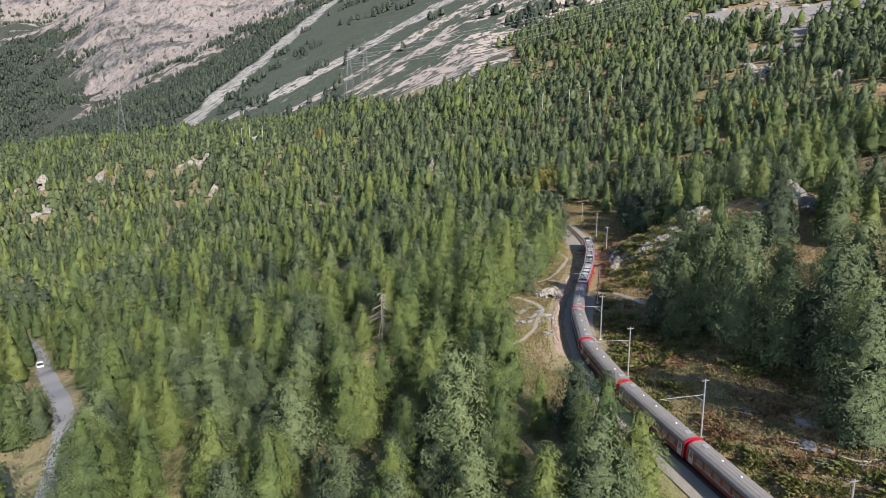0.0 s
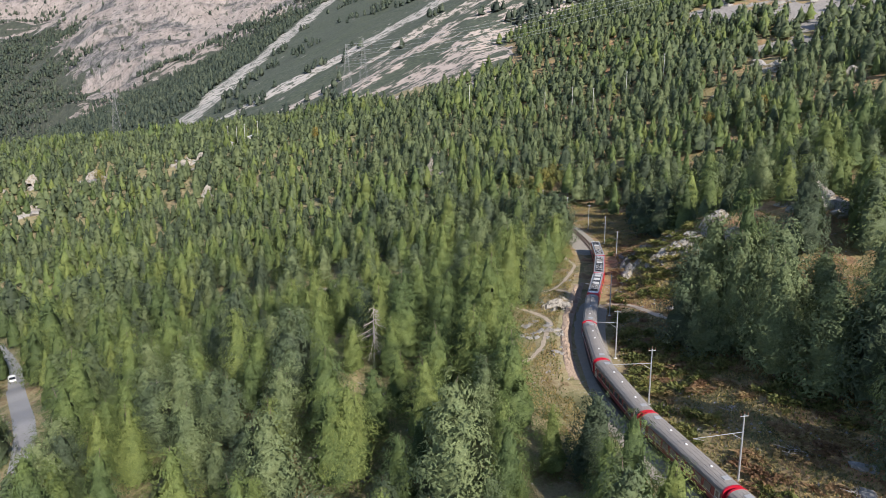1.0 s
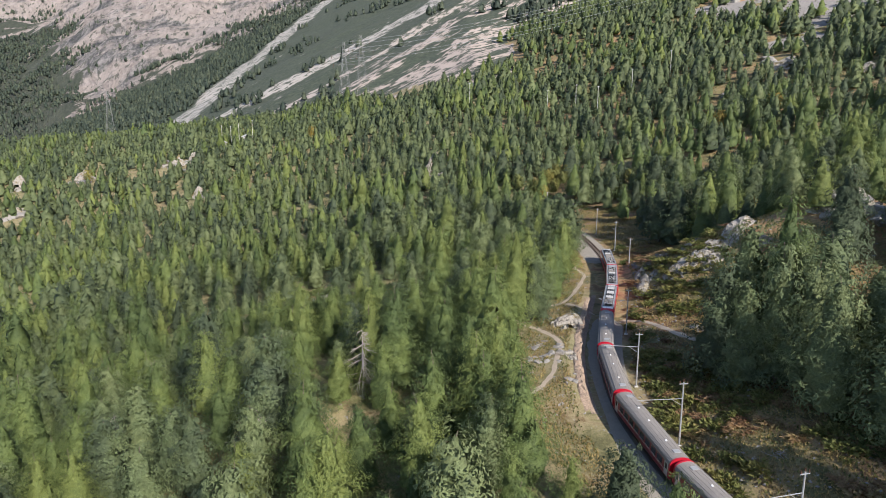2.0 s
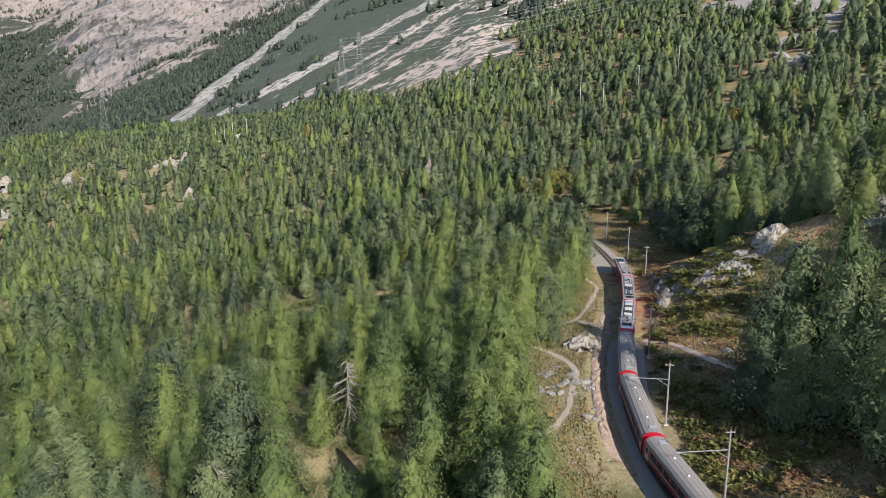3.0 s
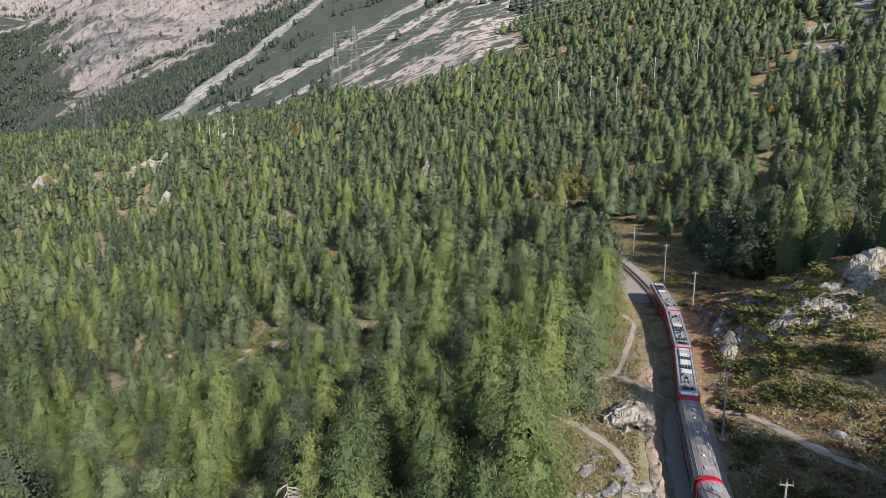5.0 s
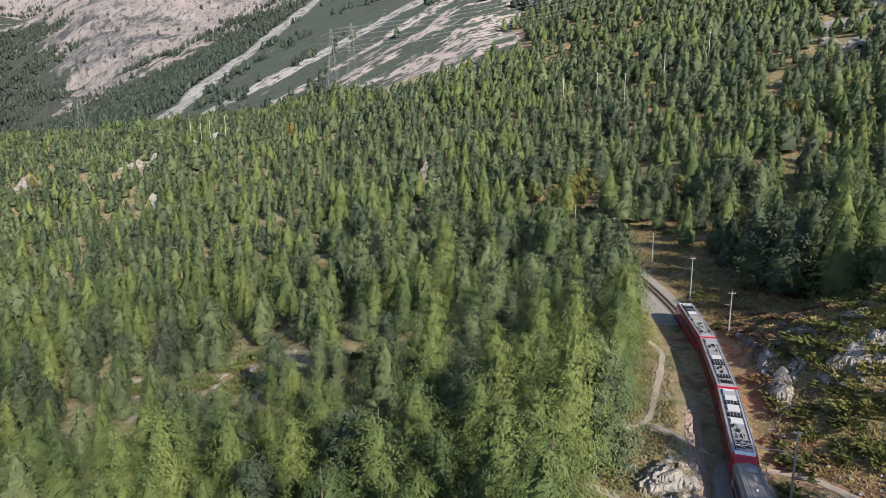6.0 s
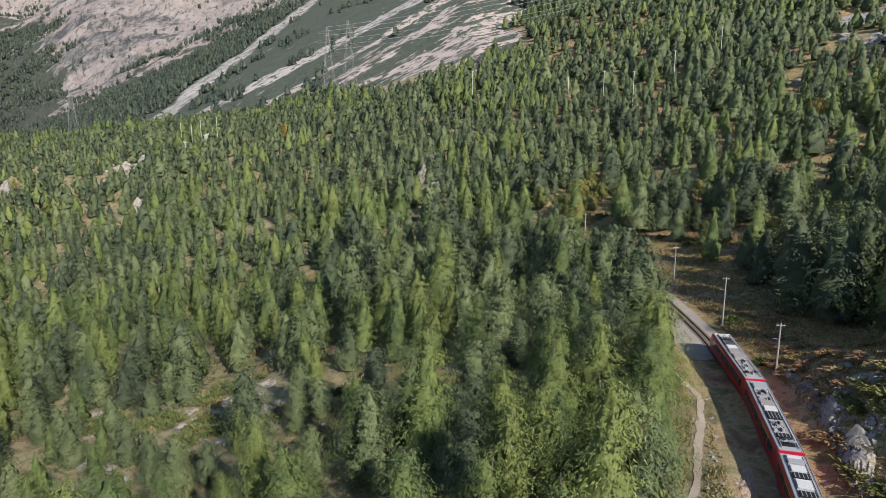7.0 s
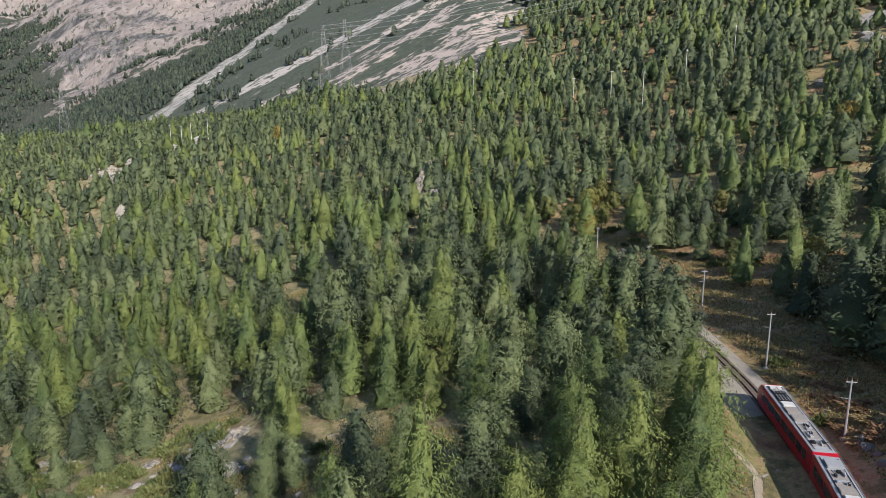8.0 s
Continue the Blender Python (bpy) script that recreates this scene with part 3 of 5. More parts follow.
# single trees that stand out: x, y, larch or pine, size
HEROES = [(14.5, 137.5, 1, 1.45), (8.5, 117, 1, 1.3), (-7, 112, 1, 1.1), (51, 69, 0, 1.55), (49, 94, 0, 1.5), (55, 82, 0, 1.6), (50.5, 101, 0, 1.5), (53.5, 103.5, 0, 1.7), (52, 87, 0, 1.3), (18.5, 78, 0, 0.95), (23, 64, 1, 0.9)]
HEROES += [(64, 197, 0, 1.4), (69, 199, 0, 1.45), (67, 190, 0, 1.45), (73, 194, 0, 1.4), (71, 183, 1, 1.5), (68, 177, 1, 1.2), (76, 181, 1, 1.4), (79, 188, 1, 1.35)]
HEROES += [(42.5, 109.5, 0, 1.45), (46.5, 112.5, 0, 1.85), (44, 106.5, 0, 1.3), (48, 104.5, 0, 1.7), (50.5, 109, 1, 1.95)]
HEROES += [(39.3, 204, 0, 1.2), (37.5, 197, 0, 1.1), (38.6, 212, 0, 1.2), (38.2, 221, 0, 1.15), (34, 190, 0, 1.15), (33, 207, 0, 1.25)]
HEROES += [(62, 226.5, 1, 0.95), (61.3, 256, 0, 0.9), (66, 219, 0, 0.8), (71, 225, 1, 0.9), (69, 236, 0, 0.9), (73, 242, 1, 0.85), (65, 210, 0, 1.0)]


def stand_of_trees():
    rng = np.random.default_rng(5)
    made = {}
    for kind, leaf in ((0, BRIGHT_PINE), (1, BRIGHT_LARCH)):
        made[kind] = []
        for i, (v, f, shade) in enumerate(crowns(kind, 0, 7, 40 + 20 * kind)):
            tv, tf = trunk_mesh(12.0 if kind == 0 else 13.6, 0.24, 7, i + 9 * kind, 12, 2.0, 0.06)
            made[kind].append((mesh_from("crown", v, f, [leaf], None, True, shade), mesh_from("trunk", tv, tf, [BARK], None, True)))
    x, y = scatter(-470, 560, 30, 700, 6.4, 3, lambda a, b: wooded(a, b) & in_sight(a, b))
    keep = rng.uniform(0, 1, len(x)) < 1 - 0.14 * step(230, 340, y)
    x, y = x[keep], y[keep]
    kind = species(x, y, rng)
    z = ground_z(x, y) - 0.1
    size = rng.triangular(0.58, 0.9, 1.3, len(x)) * (1 - 0.1 * step(200, 300, y)) * (1.0 + 0.2 * hash_noise(x, y, 50, 31))
    size = np.where(rng.uniform(0, 1, len(x)) < 0.09, size * 1.32, size)
    glade = (x > -74) & (x < -10) & (y > 158) & (y < 204) & (hash_noise(x, y, 18, 35) > -0.55)
    size = np.where(glade, size * 0.66, size)
    keep = ~glade | (rng.uniform(0, 1, len(x)) < 0.86)
    x, y, z, kind, size = x[keep], y[keep], z[keep], kind[keep], size[keep]
    edge = (np.abs(x - track_x(y) + 16) < 9) & (y > 85) & (y < 240)
    size = np.where(edge, np.maximum(size, 0.85) * 1.12, size)
    bank = (x > track_x(y)) & (y < 215) & (x < track_x(y) + 45)
    size = np.minimum(np.where(bank, np.maximum(size, 0.75) * 1.25, size), 1.5)
    size = np.where((x > 68) & (y > 132) & (y < 172), size * 0.72, size)
    brink = (x - track_x(y) < -9) & (x - track_x(y) > -30) & (y > 98) & (y < 168) & (rng.uniform(0, 1, len(x)) < 0.62)
    kind = np.where(brink, 1, kind)
    heroes = np.array(HEROES)
    for cx, cy in heroes[:, :2]:
        keep = np.hypot(x - cx, y - cy) > 4.0
        x, y, z, kind, size = x[keep], y[keep], z[keep], kind[keep], size[keep]
    x, y = np.r_[x, heroes[:, 0]], np.r_[y, heroes[:, 1]]
    z = np.r_[z, ground_z(heroes[:, 0], heroes[:, 1]) - 0.1]
    kind, size = np.r_[kind, heroes[:, 2].astype(int)], np.r_[size, heroes[:, 3]]
    ex, ey = scatter(-50, 60, -14, 30, 6.1, 33, wooded)
    x, y, z = np.r_[x, ex], np.r_[y, ey], np.r_[z, ground_z(ex, ey) - 0.1]
    kind, size = np.r_[kind, np.arange(len(ex)) % 2], np.r_[size, np.full(len(ex), 0.95)]
    away = np.where(y < 36, 400, 0) + np.hypot(x - 6, np.maximum(y - 107, 48))
    order = np.argsort(away)
    for i in order[:300]:
        crown, trunk = made[kind[i]][int(rng.integers(7))]
        ob = new("larch_tree" if kind[i] else "stone_pine")
        wide = min(size[i], 0.6 + 0.45 * size[i]) * rng.uniform(1.0, 1.25)
        ob.matrix_world = pose(x[i], y[i], z[i], 0, 0, rng.uniform(0, 360)) @ Matrix.Diagonal((wide, wide, size[i], 1))
        part("trunk", trunk, ob)
        part("crown", crown, ob)
        if kind[i]:
            tagged(ob, "light yellow-green larch with feathery drooping branches", "tree", "larches of the wood")
        else:
            tagged(ob, "dark blue-green stone pine with a dense crown", "tree", "pines of the wood")
    fx, fy = scatter(-1500, 800, 690, 1750, 7.5, 4, lambda a, b: (land(a, b)[0] > land(a, b)[1] - 5) & (land(a, b)[0] > land(a, b)[2] - 30) & in_sight(a, b) & (a < 0.5 * b))
    beyond = lambda a, b: (b * 0.745 - a * 0.666) - 1.09 * (a * 0.745 + b * 0.666) - 604  # noqa: E731
    sx, sy = scatter(-1300, 300, 560, 2000, 10.5, 6, lambda a, b: (land(a, b)[1] > np.maximum(land(a, b)[0], land(a, b)[2])) & in_sight(a, b) & np.where(beyond(a, b) > 50, hash_noise(a, b, 60, 41) > -0.7, (hash_noise(a, b, 60, 41) + hash_noise(a, b, 17, 42) > 0.95) & (beyond(a, b) < -60)))
    cx, cy = scatter(-1900, 200, 1350, 2900, 11.5, 7, lambda a, b: (land(a, b)[2] > np.maximum(land(a, b)[0], land(a, b)[1])) & in_sight(a, b) & clothed(a, b))
    hx, hy = np.r_[fx, sx, cx], np.r_[fy, sy, cy]
    hz, hs = ground_z(hx, hy), rng.uniform(0.6, 1.25, len(hx))
    hk = species(hx, hy, rng)
    hs[len(fx) :] *= 1.25
    hs[len(fx) + len(sx) :] *= 1.1
    hk[len(fx) :] = 2
    rest = order[300:]
    near, middle, back = rest[:600], rest[600:2200], rest[2200:]
    for k, name, leaf, label in ((0, "pine_wood", PINE_WOOD, "dense dark green pine forest covering the slope"), (1, "larch_wood", LARCH_WOOD, "bright green larches mixed into the mountain forest"), (2, "mountain_forest", DIMMED_PINE, "dark pines clinging to the far mountainside")):
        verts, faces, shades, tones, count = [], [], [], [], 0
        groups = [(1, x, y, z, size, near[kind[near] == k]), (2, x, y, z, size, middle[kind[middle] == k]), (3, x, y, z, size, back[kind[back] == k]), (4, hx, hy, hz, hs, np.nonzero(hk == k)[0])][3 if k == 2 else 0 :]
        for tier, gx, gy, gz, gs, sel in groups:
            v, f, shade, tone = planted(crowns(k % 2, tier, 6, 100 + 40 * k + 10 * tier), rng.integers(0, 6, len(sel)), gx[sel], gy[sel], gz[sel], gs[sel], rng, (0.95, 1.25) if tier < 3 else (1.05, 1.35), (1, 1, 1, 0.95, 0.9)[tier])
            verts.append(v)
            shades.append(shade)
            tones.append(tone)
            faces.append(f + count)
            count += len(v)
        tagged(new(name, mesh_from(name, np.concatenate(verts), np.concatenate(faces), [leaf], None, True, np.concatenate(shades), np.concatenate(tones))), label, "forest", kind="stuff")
    sel = rest[:700]
    tv, tf = trunk_mesh(10.0, 0.2, 4, 3)
    tf = np.concatenate([tf[:, :3], tf[:, [0, 2, 3]]])
    v, f, *_ = planted([(tv, tf, tv)], np.zeros(len(sel), int), x[sel], y[sel], z[sel], size[sel], rng)
    tagged(new("forest_trunks", mesh_from("forest_trunks", v, f, [BARK])), "brown conifer trunks standing among the crowns", "trunks", kind="stuff")


# ---- railway ----


def boxes(bm, items):
    """Boxes given as centre and size."""
    for (x, y, z), (a, b, c) in items:
        m = Matrix.Translation((x, y, z)) @ Matrix.Diagonal((a, b, c, 1))
        bmesh.ops.create_cube(bm, size=1, matrix=m)


def rods(bm, items, sides=6):
    """Round bars from a to b, radius at each end."""
    for a, b, r1, r2 in items:
        a, b = Vector(a), Vector(b)
        m = Matrix.Translation((a + b) / 2) @ (b - a).to_track_quat("Z", "Y").to_matrix().to_4x4()
        bmesh.ops.create_cone(bm, cap_ends=True, segments=sides, radius1=r1, radius2=r2, depth=(b - a).length, matrix=m)


def shaped(name, mat, box_items=(), rod_items=(), sides=6, bevel=0.0):
    bm = bmesh.new()
    boxes(bm, box_items)
    if bevel:
        bmesh.ops.bevel(bm, geom=bm.edges[:], offset=bevel, segments=2, affect="EDGES")
    rods(bm, rod_items, sides)
    me = bpy.data.meshes.new(name)
    bm.to_mesh(me)
    bm.free()
    me.materials.append(mat)
    return me


def loft(name, mat, rings, caps=True):
    """A hull through rings of points that all have the same count."""
    bm = bmesh.new()
    made = [[bm.verts.new(p) for p in ring] for ring in rings]
    n = len(rings[0])
    for a, b in zip(made, made[1:]):
        for i in range(n):
            bm.faces.new((a[i], a[(i + 1) % n], b[(i + 1) % n], b[i]))
    if caps:
        bm.faces.new(made[0][::-1])
        bm.faces.new(made[-1])
    bmesh.ops.recalc_face_normals(bm, faces=bm.faces[:])
    me = bpy.data.meshes.new(name)
    bm.to_mesh(me)
    bm.free()
    me.materials.append(mat)
    return me


RED = plain("signal_red_paint", (0.4, 0.012, 0.028), 0.32, 0, 0.12, 2)
DARK_RED = plain("wine_red_paint", (0.2, 0.018, 0.025), 0.35, 0, 0.12, 2)
ROOF = plain("dull_grey_roof", (0.23, 0.212, 0.195), 0.8, 0, 0.2, 3)
LIGHT = plain("light_grey_cover", (0.48, 0.48, 0.47), 0.55, 0, 0.2, 3)
PALE_ROOF = plain("silver_grey_roof", (0.33, 0.34, 0.35), 0.5, 0.2, 0.15, 3)
WHITE = plain("white_enamel", (0.75, 0.75, 0.74), 0.4, 0, 0.08, 3)
BLACK = plain("sooty_steel", (0.03, 0.03, 0.032), 0.55, 0.5, 0.3, 4)
STEEL = plain("galvanised_steel", (0.42, 0.43, 0.44), 0.5, 0.55, 0.15, 6)
SILVER = plain("aluminium_door", (0.45, 0.46, 0.47), 0.4, 0.4, 0.1, 4)
RUST = plain("rusty_rail", (0.1, 0.055, 0.035), 0.6, 0.6, 0.3, 5)
SLEEPER = plain("brown_sleeper", (0.1, 0.075, 0.06), 0.85, 0, 0.25, 4)
CONCRETE = plain("pale_concrete", (0.5, 0.49, 0.46), 0.9, 0, 0.15, 3)
PORCELAIN = plain("brown_porcelain", (0.12, 0.06, 0.04), 0.25, 0, 0.1, 5)
YELLOW = plain("yellow_band", (0.7, 0.5, 0.06), 0.4, 0, 0.1, 3)
m_, nt_, b_ = nodes_of("window_glass")
b_.inputs["Base Color"].default_value = (0.02, 0.022, 0.025, 1)
b_.inputs["Roughness"].default_value, b_.inputs["Specular IOR Level"].default_value = 0.06, 0.9
GLASS = m_

_arc_y = np.arange(-150, 290, 0.25)
_arc = np.r_[0, np.cumsum(np.hypot(np.diff(track_x(_arc_y)), np.diff(_arc_y)))]
RAIL_TOP = 0.42


def on_track(s, up=RAIL_TOP, side=0.0):
    y = float(np.interp(s, _arc, _arc_y))
    slope = float(track_x(y + 0.5) - track_x(y - 0.5))
    n = math.hypot(slope, 1)
    return Vector((float(track_x(y)) + side / n, y - side * slope / n, float(track_z(y)) + up))


def at_y(y):
    return float(np.interp(y, _arc_y, _arc))


def along(s, length):
    """The pose of a vehicle whose two ends stand on the track."""
    a, b = on_track(s + length * 0.14), on_track(s + length * 0.86)
    w = b - a
    return pose(*((a + b) / 2), math.degrees(math.atan2(w.z, math.hypot(w.x, w.y))), 0, math.degrees(math.atan2(-w.x, w.y)))


def strip_along(name, mat, side, s0, s1, profile, spacing=1.0):
    """A bar of the given cross-section following the track."""
    rings = []
    for s in np.arange(s0, s1, spacing):
        p, q = on_track(s), on_track(s + 0.5)
        w = (q - p).normalized()
        n = Vector((w.y, -w.x, 0)).normalized()
        base = on_track(s, 0.0)
        rings.append([base + n * (side + u) + Vector((0, 0, v)) for u, v in profile])
    return loft(name, mat, rings)


def build_track():
    top = new("railway_track")
    tagged(top, "single metre-gauge track with rusty rails on dark sleepers", "railway track", kind="structure")
    prof = [(-0.06, 0.26), (0.06, 0.26), (0.035, 0.42), (-0.035, 0.42)]
    for side in (-0.5, 0.5):
        part("rail", strip_along("rail", RUST, side, at_y(30), at_y(285), prof), top)
    part("sleeper_bed", strip_along("sleeper_bed", plain("oil_stained_gravel", (0.12, 0.1, 0.085), 0.95, 0, 0.3, 5, "world", 0.04), 0, at_y(30), at_y(285), [(-1.15, 0.18), (1.15, 0.18), (1.0, 0.245), (-1.0, 0.245)]), top)
    me = shaped("sleeper", SLEEPER, [((0, 0, 0), (1.8, 0.24, 0.14))], bevel=0.02)
    for s in np.arange(at_y(176), at_y(245), 0.66):
        p, q = on_track(s, 0.22), on_track(s + 0.4, 0.22)
        part("sleeper", me, top, "", pose(*p, 0, 0, math.degrees(math.atan2(-(q - p).x, (q - p).y))))


build_track()

# places along the line, offset from the track's centre, whether an arm reaches over the rails
MASTS = [(55, 5.4, 1), (76.8, 5.4, 1), (95.4, 4.6, 1), (111.5, 3.9, 1), (132.4, 3.9, 1), (173, 5.0, 0), (194.5, 5.2, 0), (219.5, 5.6, 0), (241, 4.6, 0), (264, 6.5, 0)]


def build_mast(y, side, arm):
    top = new("catenary_mast")
    x = float(track_x(y)) + side
    z = float(ground_z(x, y))
    rail = float(track_z(y)) + 0.42
    slope = float(track_x(y + 1) - track_x(y - 1)) / 2
    top.matrix_world = pose(x, y, z, 0, 0, -math.degrees(math.atan(slope)))
    h = rail + 8.5 - z
    part("post", shaped("post", STEEL, (), [((0, 0, -0.5), (0, 0, h), 0.14, 0.085)], 8), top)
    part("footing", shaped("footing", CONCRETE, [((0, 0, -0.15), (0.6, 0.6, 0.6))], bevel=0.05), top, "pale concrete footing")
    cross = part("crossbar", shaped("crossbar", STEEL, [((0, 0, h - 0.28), (1.15, 0.09, 0.1))]), top)
    for u in (-0.5, 0.0, 0.5):
        up = h - 0.22 if u else h
        part("insulator", shaped("insulator", PORCELAIN, (), [((u, 0, up), (u, 0, up + 0.34), 0.07, 0.05)], 7), cross, "brown porcelain insulator")
    wire = rail + 6.2 - z
    if arm:
        part("arm", shaped("arm", STEEL, (), [((0, 0, wire), (-side - 1.4, 0, wire + 0.05), 0.05, 0.04)]), top)
        part("strut", shaped("strut", STEEL, (), [((0, 0, wire - 0.95), (-1.5, 0, wire), 0.03, 0.03)]), top)
        part("registration_arm", shaped("registration_arm", STEEL, (), [((-side - 1.3, 0, wire + 0.02), (-side + 0.1, 0, wire - 0.35), 0.02, 0.02)]), top)
        tagged(top, "grey steel catenary mast with an arm over the track", "mast", "masts of the railway")
    else:
        part("bracket", shaped("bracket", STEEL, (), [((0, 0, wire), (-0.9, 0, wire + 0.1), 0.035, 0.03)]), top)
        tagged(top, "pale grey catenary mast with a crossbar and insulators", "mast", "masts of the railway")


for mast in MASTS:
    build_mast(*mast)
_wire = new("contact_wire", strip_along("contact_wire", BLACK, 0.0, at_y(30), at_y(285), [(-0.012, 5.98), (0.012, 5.98), (0, 6.0)], 3.0))
tagged(_wire, "thin dark contact wire strung above the railway track", "wire", kind="structure")



def bogie(parent, y):
    b = part("bogie", shaped("bogie", BLACK, [((0.75, y, 0.5), (0.14, 2.5, 0.22)), ((-0.75, y, 0.5), (0.14, 2.5, 0.22)), ((0, y, 0.52), (1.5, 0.5, 0.2))], bevel=0.02), parent, "black running bogie")
    for dy in (-0.9, 0.9):
        part("wheelset", shaped("wheelset", BLACK, (), [((-0.58, y + dy, 0.38), (-0.46, y + dy, 0.38), 0.38, 0.38), ((0.46, y + dy, 0.38), (0.58, y + dy, 0.38), 0.38, 0.38), ((-0.5, y + dy, 0.38), (0.5, y + dy, 0.38), 0.07, 0.07)], 16), b)


def build_coach(seed, red):
    """A coach whose middle stands at the origin, 16 m long."""
    rng = random.Random(seed)
    n, half = 16.1, 1.33
    top = new("railway_coach")
    body_prof = [(half * 0.95, 0.85), (half, 1.05), (half, 2.72), (-half, 2.72), (-half, 1.05), (-half * 0.95, 0.85)]
    part("body", loft("body", red, [[(u, y, v) for u, v in body_prof] for y in (-n / 2, n / 2)]), top)
    arch = [((half + 0.03) * math.cos(a), 2.7 + 0.85 * math.sin(a) ** 0.8) for a in np.linspace(0, math.pi, 13)]
    roof_prof = arch + [(-half + 0.06, 2.66), (half - 0.06, 2.66)]
    roof = part("roof", loft("roof", ROOF, [[(u, y, v) for u, v in roof_prof] for y in (-n / 2 + 0.1, n / 2 - 0.1)]), top, "dull grey ribbed roof")
    for a in np.linspace(0.42, math.pi - 0.42, 7):
        u, v = (half + 0.03) * math.cos(a), 2.7 + 0.85 * math.sin(a) ** 0.8
        part("roof_rib", shaped("roof_rib", ROOF, [((u, 0, v + 0.012), (0.045, n - 0.5, 0.022))]), roof)
    for y in (-4.4, 0.2, 3.4):
        part("roof_vent", shaped("roof_vent", WHITE, [((rng.uniform(-0.1, 0.1), y, 3.6), (0.24, 0.28, 0.14))], bevel=0.03), roof, "small white roof ventilator")
    for y in (-6.6, 6.6):
        part("roof_hatch", shaped("roof_hatch", PALE_ROOF, [((0.15, y, 3.57), (0.9, 0.7, 0.1))], bevel=0.03), roof, "pale roof hatch")
    for e in (-1, 1):
        hood = [((half + 0.05) * math.cos(a), 2.7 + 0.93 * math.sin(a) ** 0.8) for a in np.linspace(0, math.pi, 13)]
        ring = hood + [(-half - 0.05, 1.1), (half + 0.05, 1.1)]
        end = part("end_wall", loft("end_wall", RED, [[(u, e * y, v) for u, v in ring] for y in (n / 2 - 0.12, n / 2 + 0.06)]), top, "bright red end wall")
        part("gangway", shaped("gangway", BLACK, [((0, e * (n / 2 + 0.17), 1.95), (1.15, 0.22, 2.1))], bevel=0.05), end, "black rubber gangway")
        for side in (-1, 1):
            d = part("door", shaped("door", SILVER, [((side * (half + 0.005), e * 7.25, 1.85), (0.03, 0.85, 1.72))], bevel=0.01), top, "silver entrance door")
            part("door_window", shaped("door_window", GLASS, [((side * (half + 0.022), e * 7.25, 2.2), (0.02, 0.5, 0.75))]), d)
    for side in (-1, 1):
        for i in range(8):
            y = -5.6 + 1.6 * i
            w = part("window", shaped("window", GLASS, [((side * (half + 0.006), y, 2.14), (0.03, 1.18, 0.84))], bevel=0.008), top, "dark window pane")
            part("window_sill", shaped("window_sill", SILVER, [((side * (half + 0.012), y, 1.69), (0.04, 1.26, 0.05))]), w)
        part("trim_line", shaped("trim_line", plain("cream_line", (0.6, 0.55, 0.45), 0.4), [((side * (half + 0.004), 0, 1.52), (0.02, n - 1.9, 0.05))]), top, "thin cream line")
        part("footboard", shaped("footboard", BLACK, [((side * 1.2, 0, 0.72), (0.1, n - 2.5, 0.14))]), top)
    part("underframe", shaped("underframe", BLACK, [((0, 0, 0.72), (2.0, 7.5, 0.45)), ((0, 0, 0.8), (1.7, n - 0.4, 0.2))], bevel=0.03), top)
    for y in (-5.4, 5.4):
        bogie(top, y)
    return tagged(top, "wine red railway coach with a grey ribbed roof", "railway coach", "coaches of the train")


def pantograph(parent, y):
    f = part("pantograph", shaped("pantograph", BLACK, [((0, y, 3.42), (1.3, 1.5, 0.05))], [((-0.5, y - 0.6, 3.45), (0.0, y + 0.7, 3.75), 0.03, 0.03), ((0.5, y - 0.6, 3.45), (0.0, y + 0.7, 3.75), 0.03, 0.03), ((-0.6, y + 0.3, 3.6), (0.6, y - 0.5, 3.72), 0.025, 0.025), ((0.6, y + 0.3, 3.6), (-0.6, y - 0.5, 3.72), 0.025, 0.025)]), parent, "folded black pantograph")
    for dy in (-0.45, -0.25):
        part("collector_bar", shaped("collector_bar", STEEL, (), [((-0.8, y + dy, 3.8), (0.8, y + dy, 3.8), 0.03, 0.03)]), f)
    for u in (-0.55, 0.55):
        for dy in (-0.6, 0.6):
            part("insulator", shaped("insulator", PORCELAIN, (), [((u, y + dy, 3.22), (u, y + dy, 3.42), 0.08, 0.06)], 8), f)


